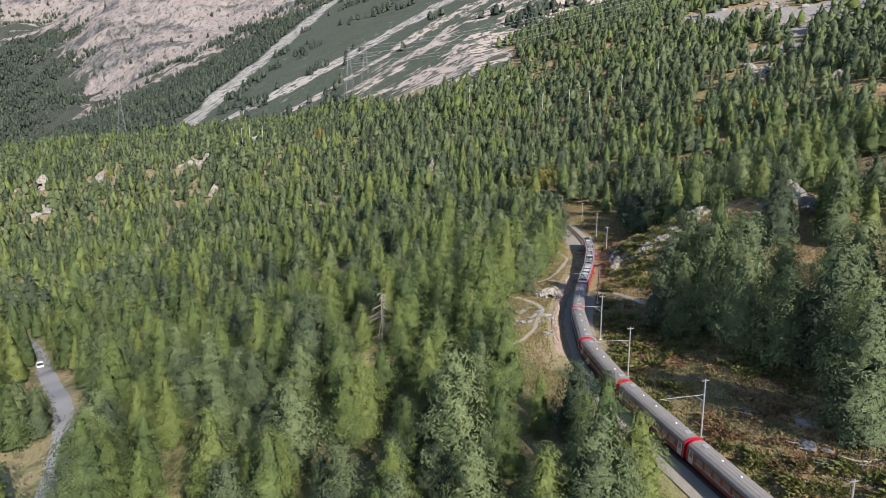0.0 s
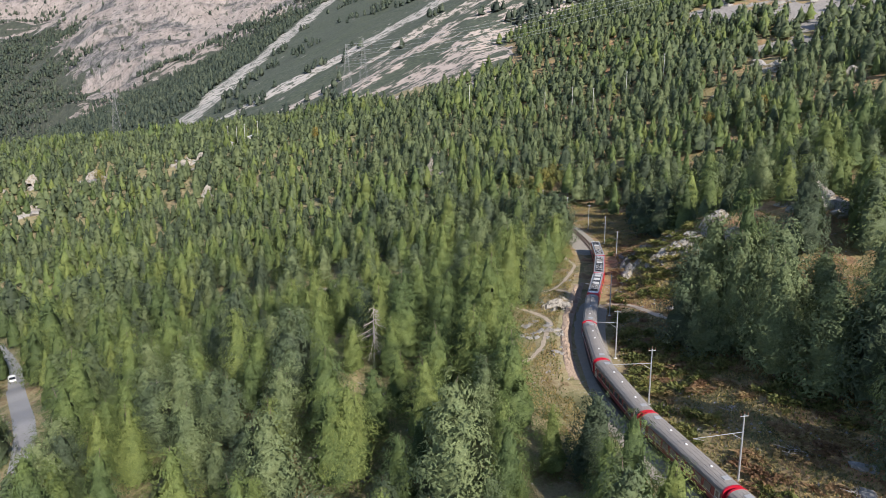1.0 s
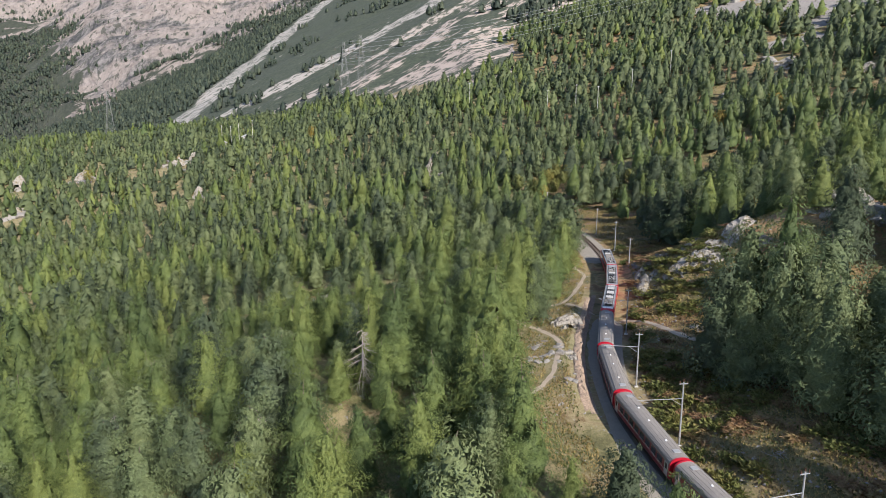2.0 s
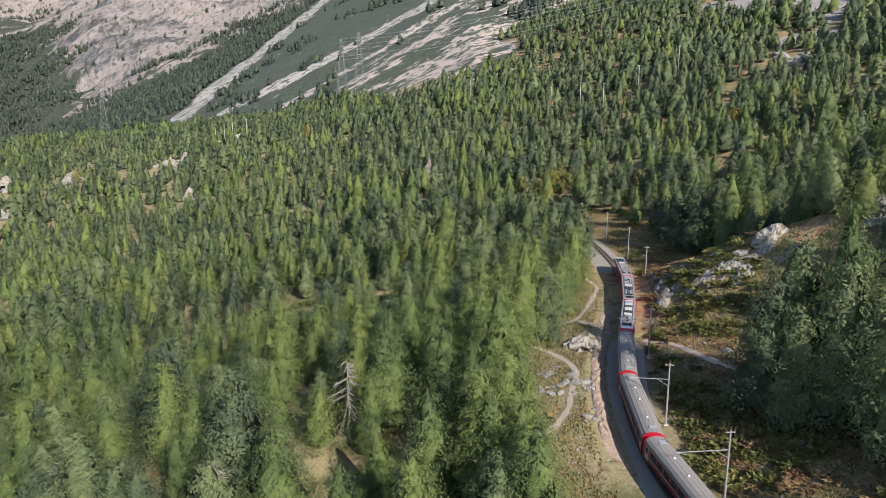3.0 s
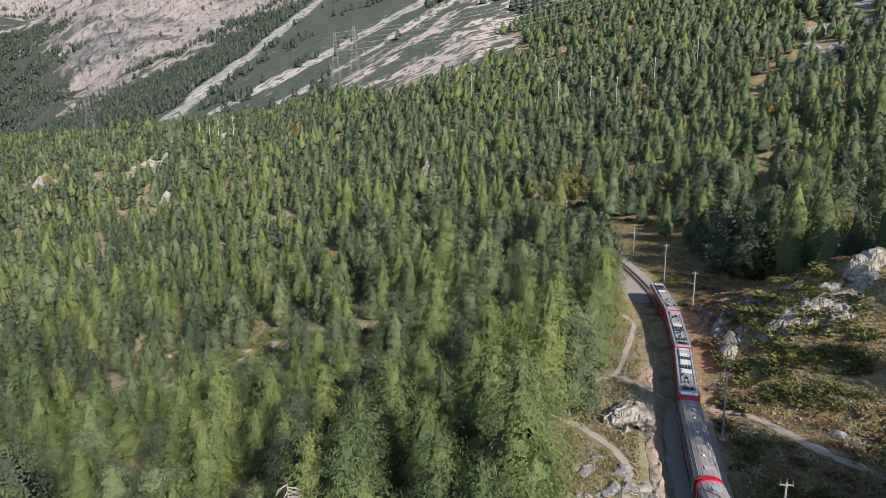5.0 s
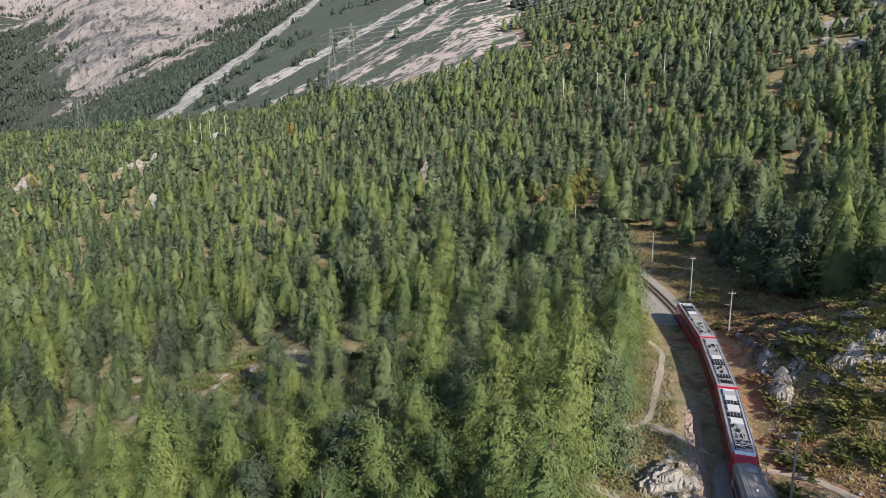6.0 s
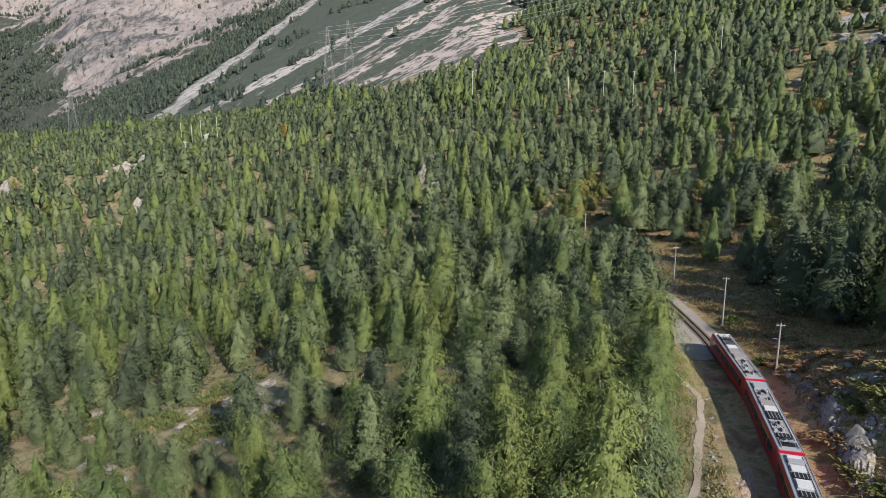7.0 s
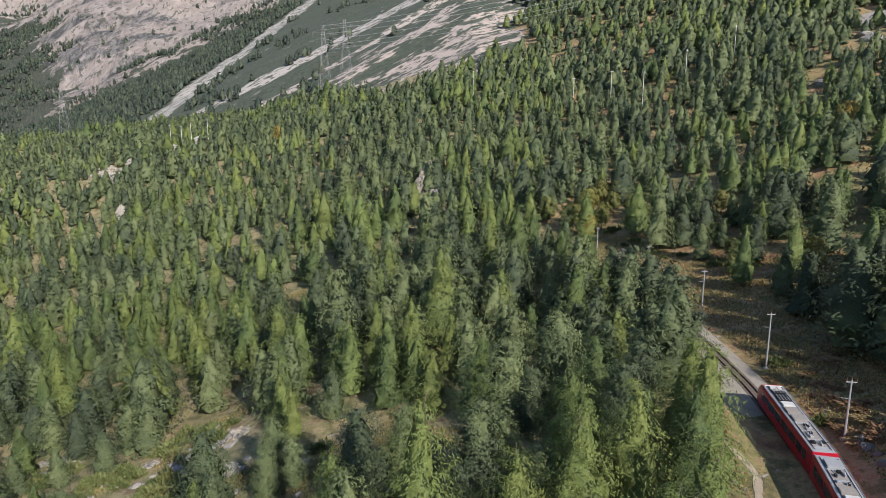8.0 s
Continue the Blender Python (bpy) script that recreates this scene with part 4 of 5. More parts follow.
def build_railcar(cab, seed):
    """One section of the motor unit; cab: -1, 0 or 1, the end with a driver's cab."""
    rng = random.Random(seed)
    n, half = 16.2, 1.33
    top = new("motor_railcar")

    def ring(y, s, lift=0.0):
        prof = [(half * 0.95, 0.6), (half, 0.95), (half, 3.0), (half - 0.12, 3.34), (half - 0.3, 3.36), (-half + 0.3, 3.36), (-half + 0.12, 3.34), (-half, 3.0), (-half, 0.95), (-half * 0.95, 0.6)]
        return [(u * s, y, 0.6 + (v - 0.6) * (1 - lift)) for u, v in prof]

    ends = {-1: [ring(-n / 2 - 0.1, 0.86, 0.3), ring(-n / 2 + 0.8, 0.96, 0.04), ring(-n / 2 + 1.5, 1.0), ring(n / 2, 1.0)], 0: [ring(-n / 2, 1.0), ring(n / 2, 1.0)], 1: [ring(-n / 2, 1.0), ring(n / 2 - 1.5, 1.0), ring(n / 2 - 0.8, 0.96, 0.04), ring(n / 2 + 0.1, 0.86, 0.3)]}
    part("body", loft("body", RED, ends[cab]), top)
    lo, hi = -n / 2 + (1.3 if cab == -1 else 0.2), n / 2 - (1.3 if cab == 1 else 0.2)
    deck = part("roof", shaped("roof", PALE_ROOF, [((0, (lo + hi) / 2, 3.37), (2.2, hi - lo, 0.06))], bevel=0.02), top, "silver grey roof deck")
    y = lo + 1.0
    while y < hi - 0.8:
        kind, ln = rng.choice(("box", "grid", "kit", "kit", "white", "box")), rng.uniform(0.7, 1.7)
        ln = min(ln, hi - 0.4 - y)
        c = y + ln / 2
        if kind == "box":
            part("roof_box", shaped("roof_box", rng.choice((PALE_ROOF, LIGHT, ROOF)), [((rng.uniform(-0.08, 0.08), c, 3.52), (1.5, ln, 0.26))], bevel=0.04), deck, "grey equipment box")
        elif kind == "white":
            part("roof_box", shaped("roof_box", LIGHT, [((0, c, 3.5), (1.35, ln, 0.2))], bevel=0.04), deck, "light grey equipment cover")
        elif kind == "grid":
            g = part("brake_resistor", shaped("brake_resistor", BLACK, [((0, c, 3.48), (1.45, ln, 0.18))], bevel=0.02), deck, "dark slatted brake resistor")
            for k in range(4):
                part("slat", shaped("slat", STEEL, [((-0.54 + 0.36 * k, c, 3.585), (0.06, ln - 0.1, 0.03))]), g)
        elif kind == "kit":
            part("roof_tray", shaped("roof_tray", ROOF, [((0, c, 3.415), (1.7, ln, 0.03))]), deck, "dull grey equipment tray")
            for k in range(4):
                u, w = rng.uniform(-0.65, 0.65), rng.uniform(-0.4, 0.4) * ln
                part("breaker", shaped("breaker", STEEL if k % 2 else BLACK, [((u, c + w, 3.52), (rng.uniform(0.15, 0.4), rng.uniform(0.2, 0.5), rng.uniform(0.15, 0.3)))], [((u, c + w, 3.6), (u + rng.uniform(-0.4, 0.4), c - w, 3.78), 0.03, 0.03)], bevel=0.02), deck, "small switchgear unit")
        y += ln + rng.uniform(0.15, 0.5)
    for side in (-1, 1):
        part("roof_edge", shaped("roof_edge", PALE_ROOF, [((side * 1.17, (lo + hi) / 2, 3.4), (0.09, hi - lo, 0.1))], bevel=0.03), deck, "silver grey roof edge")
        part("cable", shaped("cable", BLACK, (), [((side * 0.82, lo + 0.4, 3.47), (side * 0.82, hi - 0.4, 3.47), 0.035, 0.035)]), deck)
        for i in range(6):
            yy = -5.3 + 2.12 * i
            part("window", shaped("window", GLASS, [((side * (half + 0.006), yy, 2.2), (0.03, 1.85, 0.95))], bevel=0.008), top, "dark tinted window")
        d = part("door", shaped("door", RED, [((side * (half + 0.008), -0.0 + 6.55 * (1 if cab != 1 else -1), 1.95), (0.03, 1.25, 2.05))], bevel=0.01), top)
        part("door_window", shaped("door_window", GLASS, [((side * (half + 0.027), 6.55 * (1 if cab != 1 else -1), 2.2), (0.02, 0.95, 1.1))]), d)
        part("class_band", shaped("class_band", YELLOW, [((side * (half + 0.004), 2.0 if cab else -3.0, 2.82), (0.02, 3.4, 0.12))]), top, "yellow class band")
    if cab:
        e = cab
        part("windscreen", loft("windscreen", GLASS, [[(-1.05, e * (n / 2 + 0.06), 1.75), (1.05, e * (n / 2 + 0.06), 1.75), (0.98, e * (n / 2 - 0.55), 2.72), (-0.98, e * (n / 2 - 0.55), 2.72)], [(-1.05, e * (n / 2 + 0.12), 1.77), (1.05, e * (n / 2 + 0.12), 1.77), (0.98, e * (n / 2 - 0.49), 2.76), (-0.98, e * (n / 2 - 0.49), 2.76)]]), top, "sloping dark windscreen")
        part("cab_hood", loft("cab_hood", WHITE, [[(-0.95, e * (n / 2 - 0.6), 2.84), (0.95, e * (n / 2 - 0.6), 2.84), (1.0, e * (n / 2 - 1.5), 3.42), (-1.0, e * (n / 2 - 1.5), 3.42)], [(-0.95, e * (n / 2 - 0.55), 2.93), (0.95, e * (n / 2 - 0.55), 2.93), (1.0, e * (n / 2 - 1.5), 3.52), (-1.0, e * (n / 2 - 1.5), 3.52)]]), top, "pale roof hood over the cab")
        for side in (-1, 1):
            part("lamp", shaped("lamp", WHITE, (), [((side * 0.8, e * (n / 2 + 0.02), 1.3), (side * 0.8, e * (n / 2 + 0.16), 1.3), 0.12, 0.1)], 10), top, "round head lamp")
        part("coupler", shaped("coupler", BLACK, [((0, e * (n / 2 + 0.25), 0.85), (0.3, 0.6, 0.3))], bevel=0.03), top)
        pantograph(deck, e * (n / 2 - 3.0))
    else:
        pantograph(deck, -n / 2 + 1.7)
    part("skirt", shaped("skirt", BLACK, [((0, 0, 0.62), (2.2, n - 1.6, 0.5))], bevel=0.03), top)
    for yy in (-5.5, 5.5):
        bogie(top, yy)
    return tagged(top, "bright red electric railcar with silver roof equipment", "railcar", "sections of the motor unit")


JOINT = at_y(135.6)
for k, cab in enumerate((-1, 0, 1)):
    build_railcar(cab, 11 + k).matrix_world = along(JOINT + 16.5 * k, 16.2)
_coach = build_coach(4, DARK_RED)
_coach.matrix_world = along(JOINT - 16.55, 16.1)
for k in range(1, 6):
    copy_thing(_coach, along(JOINT - 16.55 * (k + 1), 16.1))

# ---- paths and road ----
WAYS = [
    [(34.5, 187.5), (34.7, 179.3), (36.1, 168.8), (33, 162), (31.0, 157.4), (28, 151), (26.7, 147.7), (22.7, 147.4), (17, 146), (15, 140), (19.4, 134.2), (21.3, 128.7), (21.7, 124.7), (19.4, 119.1), (18.2, 114), (15.5, 109.7), (10, 107)],
    [(26.7, 147.7), (28.0, 145), (29.3, 143.0), (32.5, 142)],
    [(36, 139.2), (39.2, 137.5), (41, 133.5), (43, 127), (46, 121.4), (48.5, 117.5)],
]
ribbon("footpath", [tuple(p) for p in curve_points(WAYS[0], 0.5)], 0.42, TRAIL, 0.050, "narrow trodden footpath through dry grass", "footpath", 3)
ribbon("footpath", [tuple(p) for p in curve_points(WAYS[1], 0.5)], 0.40, TRAIL, 0.054, "short branch of the path leading to the rails", "footpath", 3)
ribbon("footpath", [tuple(p) for p in curve_points(WAYS[2], 0.5)], 0.44, TRAIL, 0.058, "sandy path climbing from the track into the wood", "footpath", 3)
ribbon("road", [tuple(p) for p in curve_points(ROAD, 2.0)], 1.85, ASPHALT, 0.12, "pale grey narrow mountain road between the trees", "road", 2)


def build_car(m):
    top = new("car")
    prof = lambda y, w, lo, hi: [(-w, y, lo), (w, y, lo), (w * 0.97, y, hi), (-w * 0.97, y, hi)]  # noqa: E731
    part("body", loft("body", WHITE, [prof(-2.1, 0.75, 0.4, 0.8), prof(-1.8, 0.86, 0.3, 0.95), prof(1.0, 0.88, 0.3, 1.0), prof(1.9, 0.82, 0.3, 0.85), prof(2.1, 0.7, 0.4, 0.7)]), top)
    part("cabin", loft("cabin", GLASS, [prof(-1.9, 0.76, 0.9, 0.95), prof(-1.4, 0.74, 0.9, 1.42), prof(0.3, 0.72, 0.9, 1.45), prof(1.1, 0.76, 0.9, 1.0)]), top, "dark tinted glass")
    part("roof", shaped("roof", WHITE, [((0, -0.55, 1.47), (1.35, 1.7, 0.06))], bevel=0.02), top)
    wheel = shaped("wheel", BLACK, (), [((-0.1, 0, 0), (0.1, 0, 0), 0.32, 0.32)], 14)
    for x in (-0.8, 0.8):
        for y in (-1.3, 1.3):
            part("wheel", wheel, top, "", pose(x, y, 0.32))
    top.matrix_world = m
    tagged(top, "small white car on the shaded mountain road", "car")


build_car(pose(-117.6, 165.5, float(ground_z(-117.6, 165.5)) + 0.14, 0, 0, 38))

# ---- rocks ----


def crag_material():
    """Cracked grey rock with moss and pale lichen."""
    m, nt, b = nodes_of("mossy_crag")
    v = coords(nt)
    crack, patch, fine = noise_out(nt, v, 0.9, 5, 0.7, 1.2), noise_out(nt, v, 0.5, 4, 0.65), noise_out(nt, v, 5.0, 4, 0.7)
    c = ramp(nt, crack, [(0.36, (0.035, 0.032, 0.028)), (0.42, (0.22, 0.2, 0.172)), (0.53, (0.34, 0.312, 0.27)), (0.64, (0.24, 0.215, 0.18))])
    c = mix(nt, ramp(nt, patch, [(0.53, 0.0), (0.6, 0.8)]), c, ramp(nt, fine, [(0.3, (0.085, 0.08, 0.03)), (0.7, (0.2, 0.14, 0.062))]))
    c = mix(nt, 0.6, c, ramp(nt, fine, [(0.3, 0.6), (0.7, 1.25)]), "MULTIPLY")
    nt.links.new(c, b.inputs["Base Color"])
    b.inputs["Roughness"].default_value = 0.95
    bump(nt, b, crack, 1.0, 0.4)
    return m


CRAG = crag_material()
LICHEN = plain("lichened_rock", (0.17, 0.16, 0.145), 0.95, 0, 0.4, 1.2, "world", 0.08)
EARTH = plain("ochre_earth_rock", (0.33, 0.245, 0.18), 0.95, 0, 0.55, 2.2, "world", 0.2)


def rock_mesh(seed, mat, flat=0.6):
    bm = bmesh.new()
    bmesh.ops.create_icosphere(bm, subdivisions=3, radius=1)
    for v in bm.verts:
        p = v.co.copy()
        k = 1 + 0.42 * noise.noise(p * 1.1 + Vector((seed * 7.1, 0, 0))) + 0.2 * noise.noise(p * 2.7 + Vector((0, seed * 3.3, 0)))
        q = p * k
        for a in range(5):
            n = Vector((math.sin(seed * 3 + a * 2.1), math.cos(seed * 1.7 + a * 1.3), math.sin(a * 4.1 + seed))).normalized()
            over = q.dot(n) - 0.62
            if over > 0:
                q -= n * over * 0.85
        v.co = Vector((q.x, q.y, q.z * flat))
    me = bpy.data.meshes.new("boulder")
    bm.to_mesh(me)
    bm.free()
    me.materials.append(mat)
    return me


ROCKS = {"grey": [rock_mesh(i, ROCK) for i in range(6)], "dark": [rock_mesh(10 + i, LICHEN, 0.8) for i in range(4)], "ochre": [rock_mesh(20 + i, EARTH, 0.8) for i in range(4)]}
ROCK_WORDS = {"grey": "pale grey granite boulder lying in dry grass", "dark": "lichen-stained rock jutting from the bank", "ochre": "ochre weathered rock in the cutting wall"}


def boulder(kind, x, y, size, rng, sink=0.3, tall=1.0):
    me = ROCKS[kind][rng.randrange(len(ROCKS[kind]))]
    ob = new("boulder", me)
    ob.matrix_world = pose(x, y, float(ground_z(x, y)) + size * (0.3 - sink) * tall, rng.uniform(-12, 12), rng.uniform(-12, 12), rng.uniform(0, 360)) @ Matrix.Diagonal((size * rng.uniform(0.8, 1.3), size * rng.uniform(0.7, 1.1), size * tall * rng.uniform(0.8, 1.2), 1))
    tagged(ob, ROCK_WORDS[kind], "boulder", "boulders of the slope")


# heaps of stone: x, y, spread, count, size, kind
ROCK_PLACES = [(55, 153, 8, 24, 0.55, "dark"), (57, 151, 7, 8, 0.45, "dark"), (49, 163, 4, 10, 0.6, "dark"), (70, 158, 6, 8, 0.8, "grey"), (83, 147, 5, 7, 3, "grey"), (45, 152, 2, 5, 1, "dark"), (-255, 450, 8, 7, 4.2, "grey"), (-270, 400, 5, 4, 4, "grey"), (-146, 384, 5, 5, 3.4, "grey"), (-296, 443, 5, 4, 3.6, "grey"), (86, 140, 4, 5, 2.6, "grey"), (80, 143, 3, 4, 2.6, "grey")]
ROCK_PLACES += [(-192, 454, 12, 9, 4.5, "grey"), (-1, 343, 5, 6, 2.4, "grey"), (-52, 142, 4, 5, 1.9, "grey"), (-40, 133, 3, 4, 1.8, "grey"), (47, 70, 4, 6, 0.8, "grey"), (-38, 197, 9, 26, 1.0, "grey"), (-52, 190, 10, 18, 0.9, "grey"), (-44, 175, 9, 14, 0.9, "grey"), (-16, 184, 5, 12, 0.9, "grey"), (-27, 184, 6, 10, 0.7, "grey"), (-64, 203, 6, 8, 1.3, "grey"), (262, 520, 26, 26, 3.2, "grey"), (330, 560, 24, 18, 3.2, "grey"), (48, 262, 4, 8, 0.8, "grey"), (46, 128, 4, 5, 0.7, "grey")]
ROCK_PLACES += [(-324, 450, 9, 4, 4, "grey"), (-119, 366, 6, 4, 2.5, "grey"), (-89, 356, 6, 3, 2.2, "grey"), (186, 376, 14, 7, 3.5, "grey"), (150, 358, 8, 4, 2.5, "grey"), (18, 122, 4, 18, 0.8, "grey"), (23.5, 139, 4, 14, 0.5, "grey"), (22, 137, 4, 8, 0.5, "dark"), (20, 112, 3, 8, 0.6, "grey"), (191, 420, 16, 5, 4, "grey"), (40, 100, 5, 5, 0.6, "grey"), (-22, 460, 14, 5, 2.5, "grey")]


def rock_field():
    rng = random.Random(8)
    for x, y, spread, count, size, kind in ROCK_PLACES:
        for _ in range(count):
            boulder(kind, rng.gauss(x, spread * 0.6), rng.gauss(y, spread * 0.6), size * rng.uniform(0.5, 1.4), rng, 0.42)
    for y in np.arange(148, 172, 1.8):
        boulder("dark", float(track_x(y)) + 5.6 + rng.uniform(-0.4, 0.9), float(y), rng.uniform(0.35, 0.8), rng, 0.25, 1.1)


def outcrop(x, y, a, b, h, turn, seed, mat, label):
    """A craggy knoll of bedrock: ledges and clefts that sink into the turf."""
    n = 34
    u, v = np.meshgrid(np.linspace(-1, 1, n), np.linspace(-1, 1, n), indexing="ij")
    ca, sa = math.cos(radians(turn)), math.sin(radians(turn))
    gx, gy = x + u * a * ca - v * b * sa, y + u * a * sa + v * b * ca
    big = max(1.0, h / 1.8)
    gx = gx + 0.25 * hash_noise(gx, gy, 1.1, seed + 3)
    r = np.hypot(u, v) + 0.3 * hash_noise(gx, gy, 2.4 * big, seed)
    dome = h * np.clip(1.05 - r**2, 0, 1) ** 0.7
    ledge = dome + (0.55 if big == 1 else 0.42) * h * hash_noise(gx * ca + gy * sa, (gy * ca - gx * sa) * 1.9, 3.2 * big**0.6, seed + 1) * (dome > 0)
    ledge = 0.6 * np.floor(ledge / (0.55 * big)) * 0.55 * big + 0.4 * ledge
    cleft = 0.5 * (np.abs(hash_noise(gx, gy, 1.6, seed + 2)) < 0.09) + 0.3 * np.abs(hash_noise(gx, gy, 0.8, seed + 4))
    z = ground_z(gx, gy) - 0.35 + np.where(dome > 0.05, ledge - cleft * big**0.5, -0.6)
    i = (np.arange(n - 1)[:, None] * n + np.arange(n - 1)[None]).ravel()
    me = mesh_from("rock_outcrop", np.stack([gx, gy, z], -1).reshape(-1, 3), np.stack([i, i + n, i + n + 1, i + 1], 1), [mat])
    tagged(new("rock_outcrop", me), label, "rock outcrop", "outcrops of the slope")


for _k, (_x, _y, _a, _b, _h, _w) in enumerate(((52.5, 149, 5.0, 3.0, 1.7, 20), (59, 149.5, 4.4, 2.8, 1.7, 0), (64, 152, 3.8, 3.0, 2.0, 30), (47, 152.5, 2.6, 1.8, 1.1, 40), (65, 145, 3.2, 2.4, 1.3, -20), (43.8, 150, 1.4, 4.2, 1.5, -14), (46.4, 158.5, 1.5, 4.2, 1.6, -12), (57.5, 145.5, 3.6, 2.4, 2.2, 10), (56, 156.5, 3.4, 2.0, 1.1, 30), (50, 160, 3.0, 2.0, 0.9, 10))):
    outcrop(_x, _y, _a, _b, _h, _w, 200 + 9 * _k, CRAG, "mossy grey outcrop breaking from the heathery bank")
for _k, (_x, _y, _a, _b, _h, _w) in enumerate(((24.5, 136, 4.2, 3.8, 1.5, 10), (22.3, 118, 1.6, 4.2, 0.8, 0), (17.5, 127, 2.6, 3.2, 0.9, 0), (-33, 199, 4, 2.6, 1.2, 20), (-29, 187, 3.6, 2.6, 1.0, -10), (-45, 198, 3, 2.2, 0.8, 30))):
    outcrop(_x, _y, _a, _b, _h, _w, 300 + 9 * _k, CRAG, "mossy grey rock knoll rising from grass")
for _k, (_x, _y, _a, _b, _h, _w) in enumerate(((82, 143, 5, 3.6, 3.0, 10), (-255, 451, 7, 4, 6.4, 0), (-270, 401, 6, 3, 5.2, 20), (-146, 385, 5, 4, 5.6, 0), (-297, 444, 5, 3, 8, 10), (-192, 455, 9, 4, 6.6, 0), (-177, 463, 7, 4, 7, 0), (-3, 349, 8, 4, 9, 10), (190, 364, 8, 4, 4, -20), (206, 322, 6, 4, 4, 0))):
    outcrop(_x, _y, _a, _b, _h, _w, 400 + 9 * _k, CRAG, "pale grey rock face standing clear of treetops")


def cut_wall():
    """The broken pale earth and rock face on the forest side of the track bed."""
    ys, us = np.arange(101, 156, 0.35), np.linspace(0, 1, 11)
    g, u = np.meshgrid(ys, us, indexing="ij")
    fade = step(101, 108, g) * (1 - step(148, 155.5, g))
    d = -3.45 - 2.3 * u + (0.3 * hash_noise(g, u * 3, 1.4, 61) + 0.35 * hash_noise(g, 0 * u, 5.0, 63)) * np.sin(u * 3.1)
    x = track_x(g) + d
    low, turf = track_z(g) + 0.05, sheet_z(x, g)
    crest = sheet_z(track_x(g) - 5.6, g) + 0.12
    rise = step(0.0, 0.5, u + 0.08 * hash_noise(g, u * 4, 0.9, 64))
    z = low + (crest - low) * rise * fade + 0.22 * hash_noise(g * 1.3, u * 6, 0.8, 62) * fade * np.sin(u * 3.14)
    z = np.maximum(z, turf + 0.08 * fade - 0.03) - 0.4 * step(0.86, 1.0, u)
    verts = np.stack([x, g, z], -1).reshape(-1, 3)
    n, k = len(ys), len(us)
    i = (np.arange(n - 1)[:, None] * k + np.arange(k - 1)[None]).ravel()
    ob = new("cutting_wall", mesh_from("cutting_wall", verts, np.stack([i, i + k, i + k + 1, i + 1], 1), [EARTH]))
    tagged(ob, "ochre earth and rock face beside the track bed", "rock face", kind="structure")


cut_wall()
rock_field()
stand_of_trees()

# ---- bushes, grass and dead wood ----


def bush_mesh(seed, mat, blades=110, size=0.38):
    rng = np.random.default_rng(seed)
    u = rng.normal(0, 1, (blades, 3))
    u /= np.linalg.norm(u, axis=1)[:, None]
    u[:, 2] = np.abs(u[:, 2])
    r = rng.uniform(0.55, 1.0, blades) * (1 + 0.35 * np.sin(3 * np.arctan2(u[:, 1], u[:, 0]) + seed))
    p = u * r[:, None] * (1, 1, 0.62)
    v, f = tuft_mesh(p, u + (0, 0, 0.3), np.full(blades, size), np.full(blades, size * 0.6), rng, 3)
    return mesh_from("foliage", v, f, [mat])


PATHS = np.concatenate([curve_points(k, 0.7) for k in WAYS])


def trodden(x, y):
    """Within a step of a footpath."""
    x, y = np.atleast_1d(x), np.atleast_1d(y)
    out = np.zeros(len(x), bool)
    for px, py in PATHS:
        out |= (np.abs(x - px) < 0.75) & (np.abs(y - py) < 0.75)
    return out


def open_ground(x, y):
    d = x - track_x(np.minimum(y, 285))
    return ~wooded(x, y) & (np.abs(d + 0.8) > 5.5) & (np.abs(x - np.interp(y, _road_y, _road_x)) > 3) & (y < 285) & ~trodden(x, y)


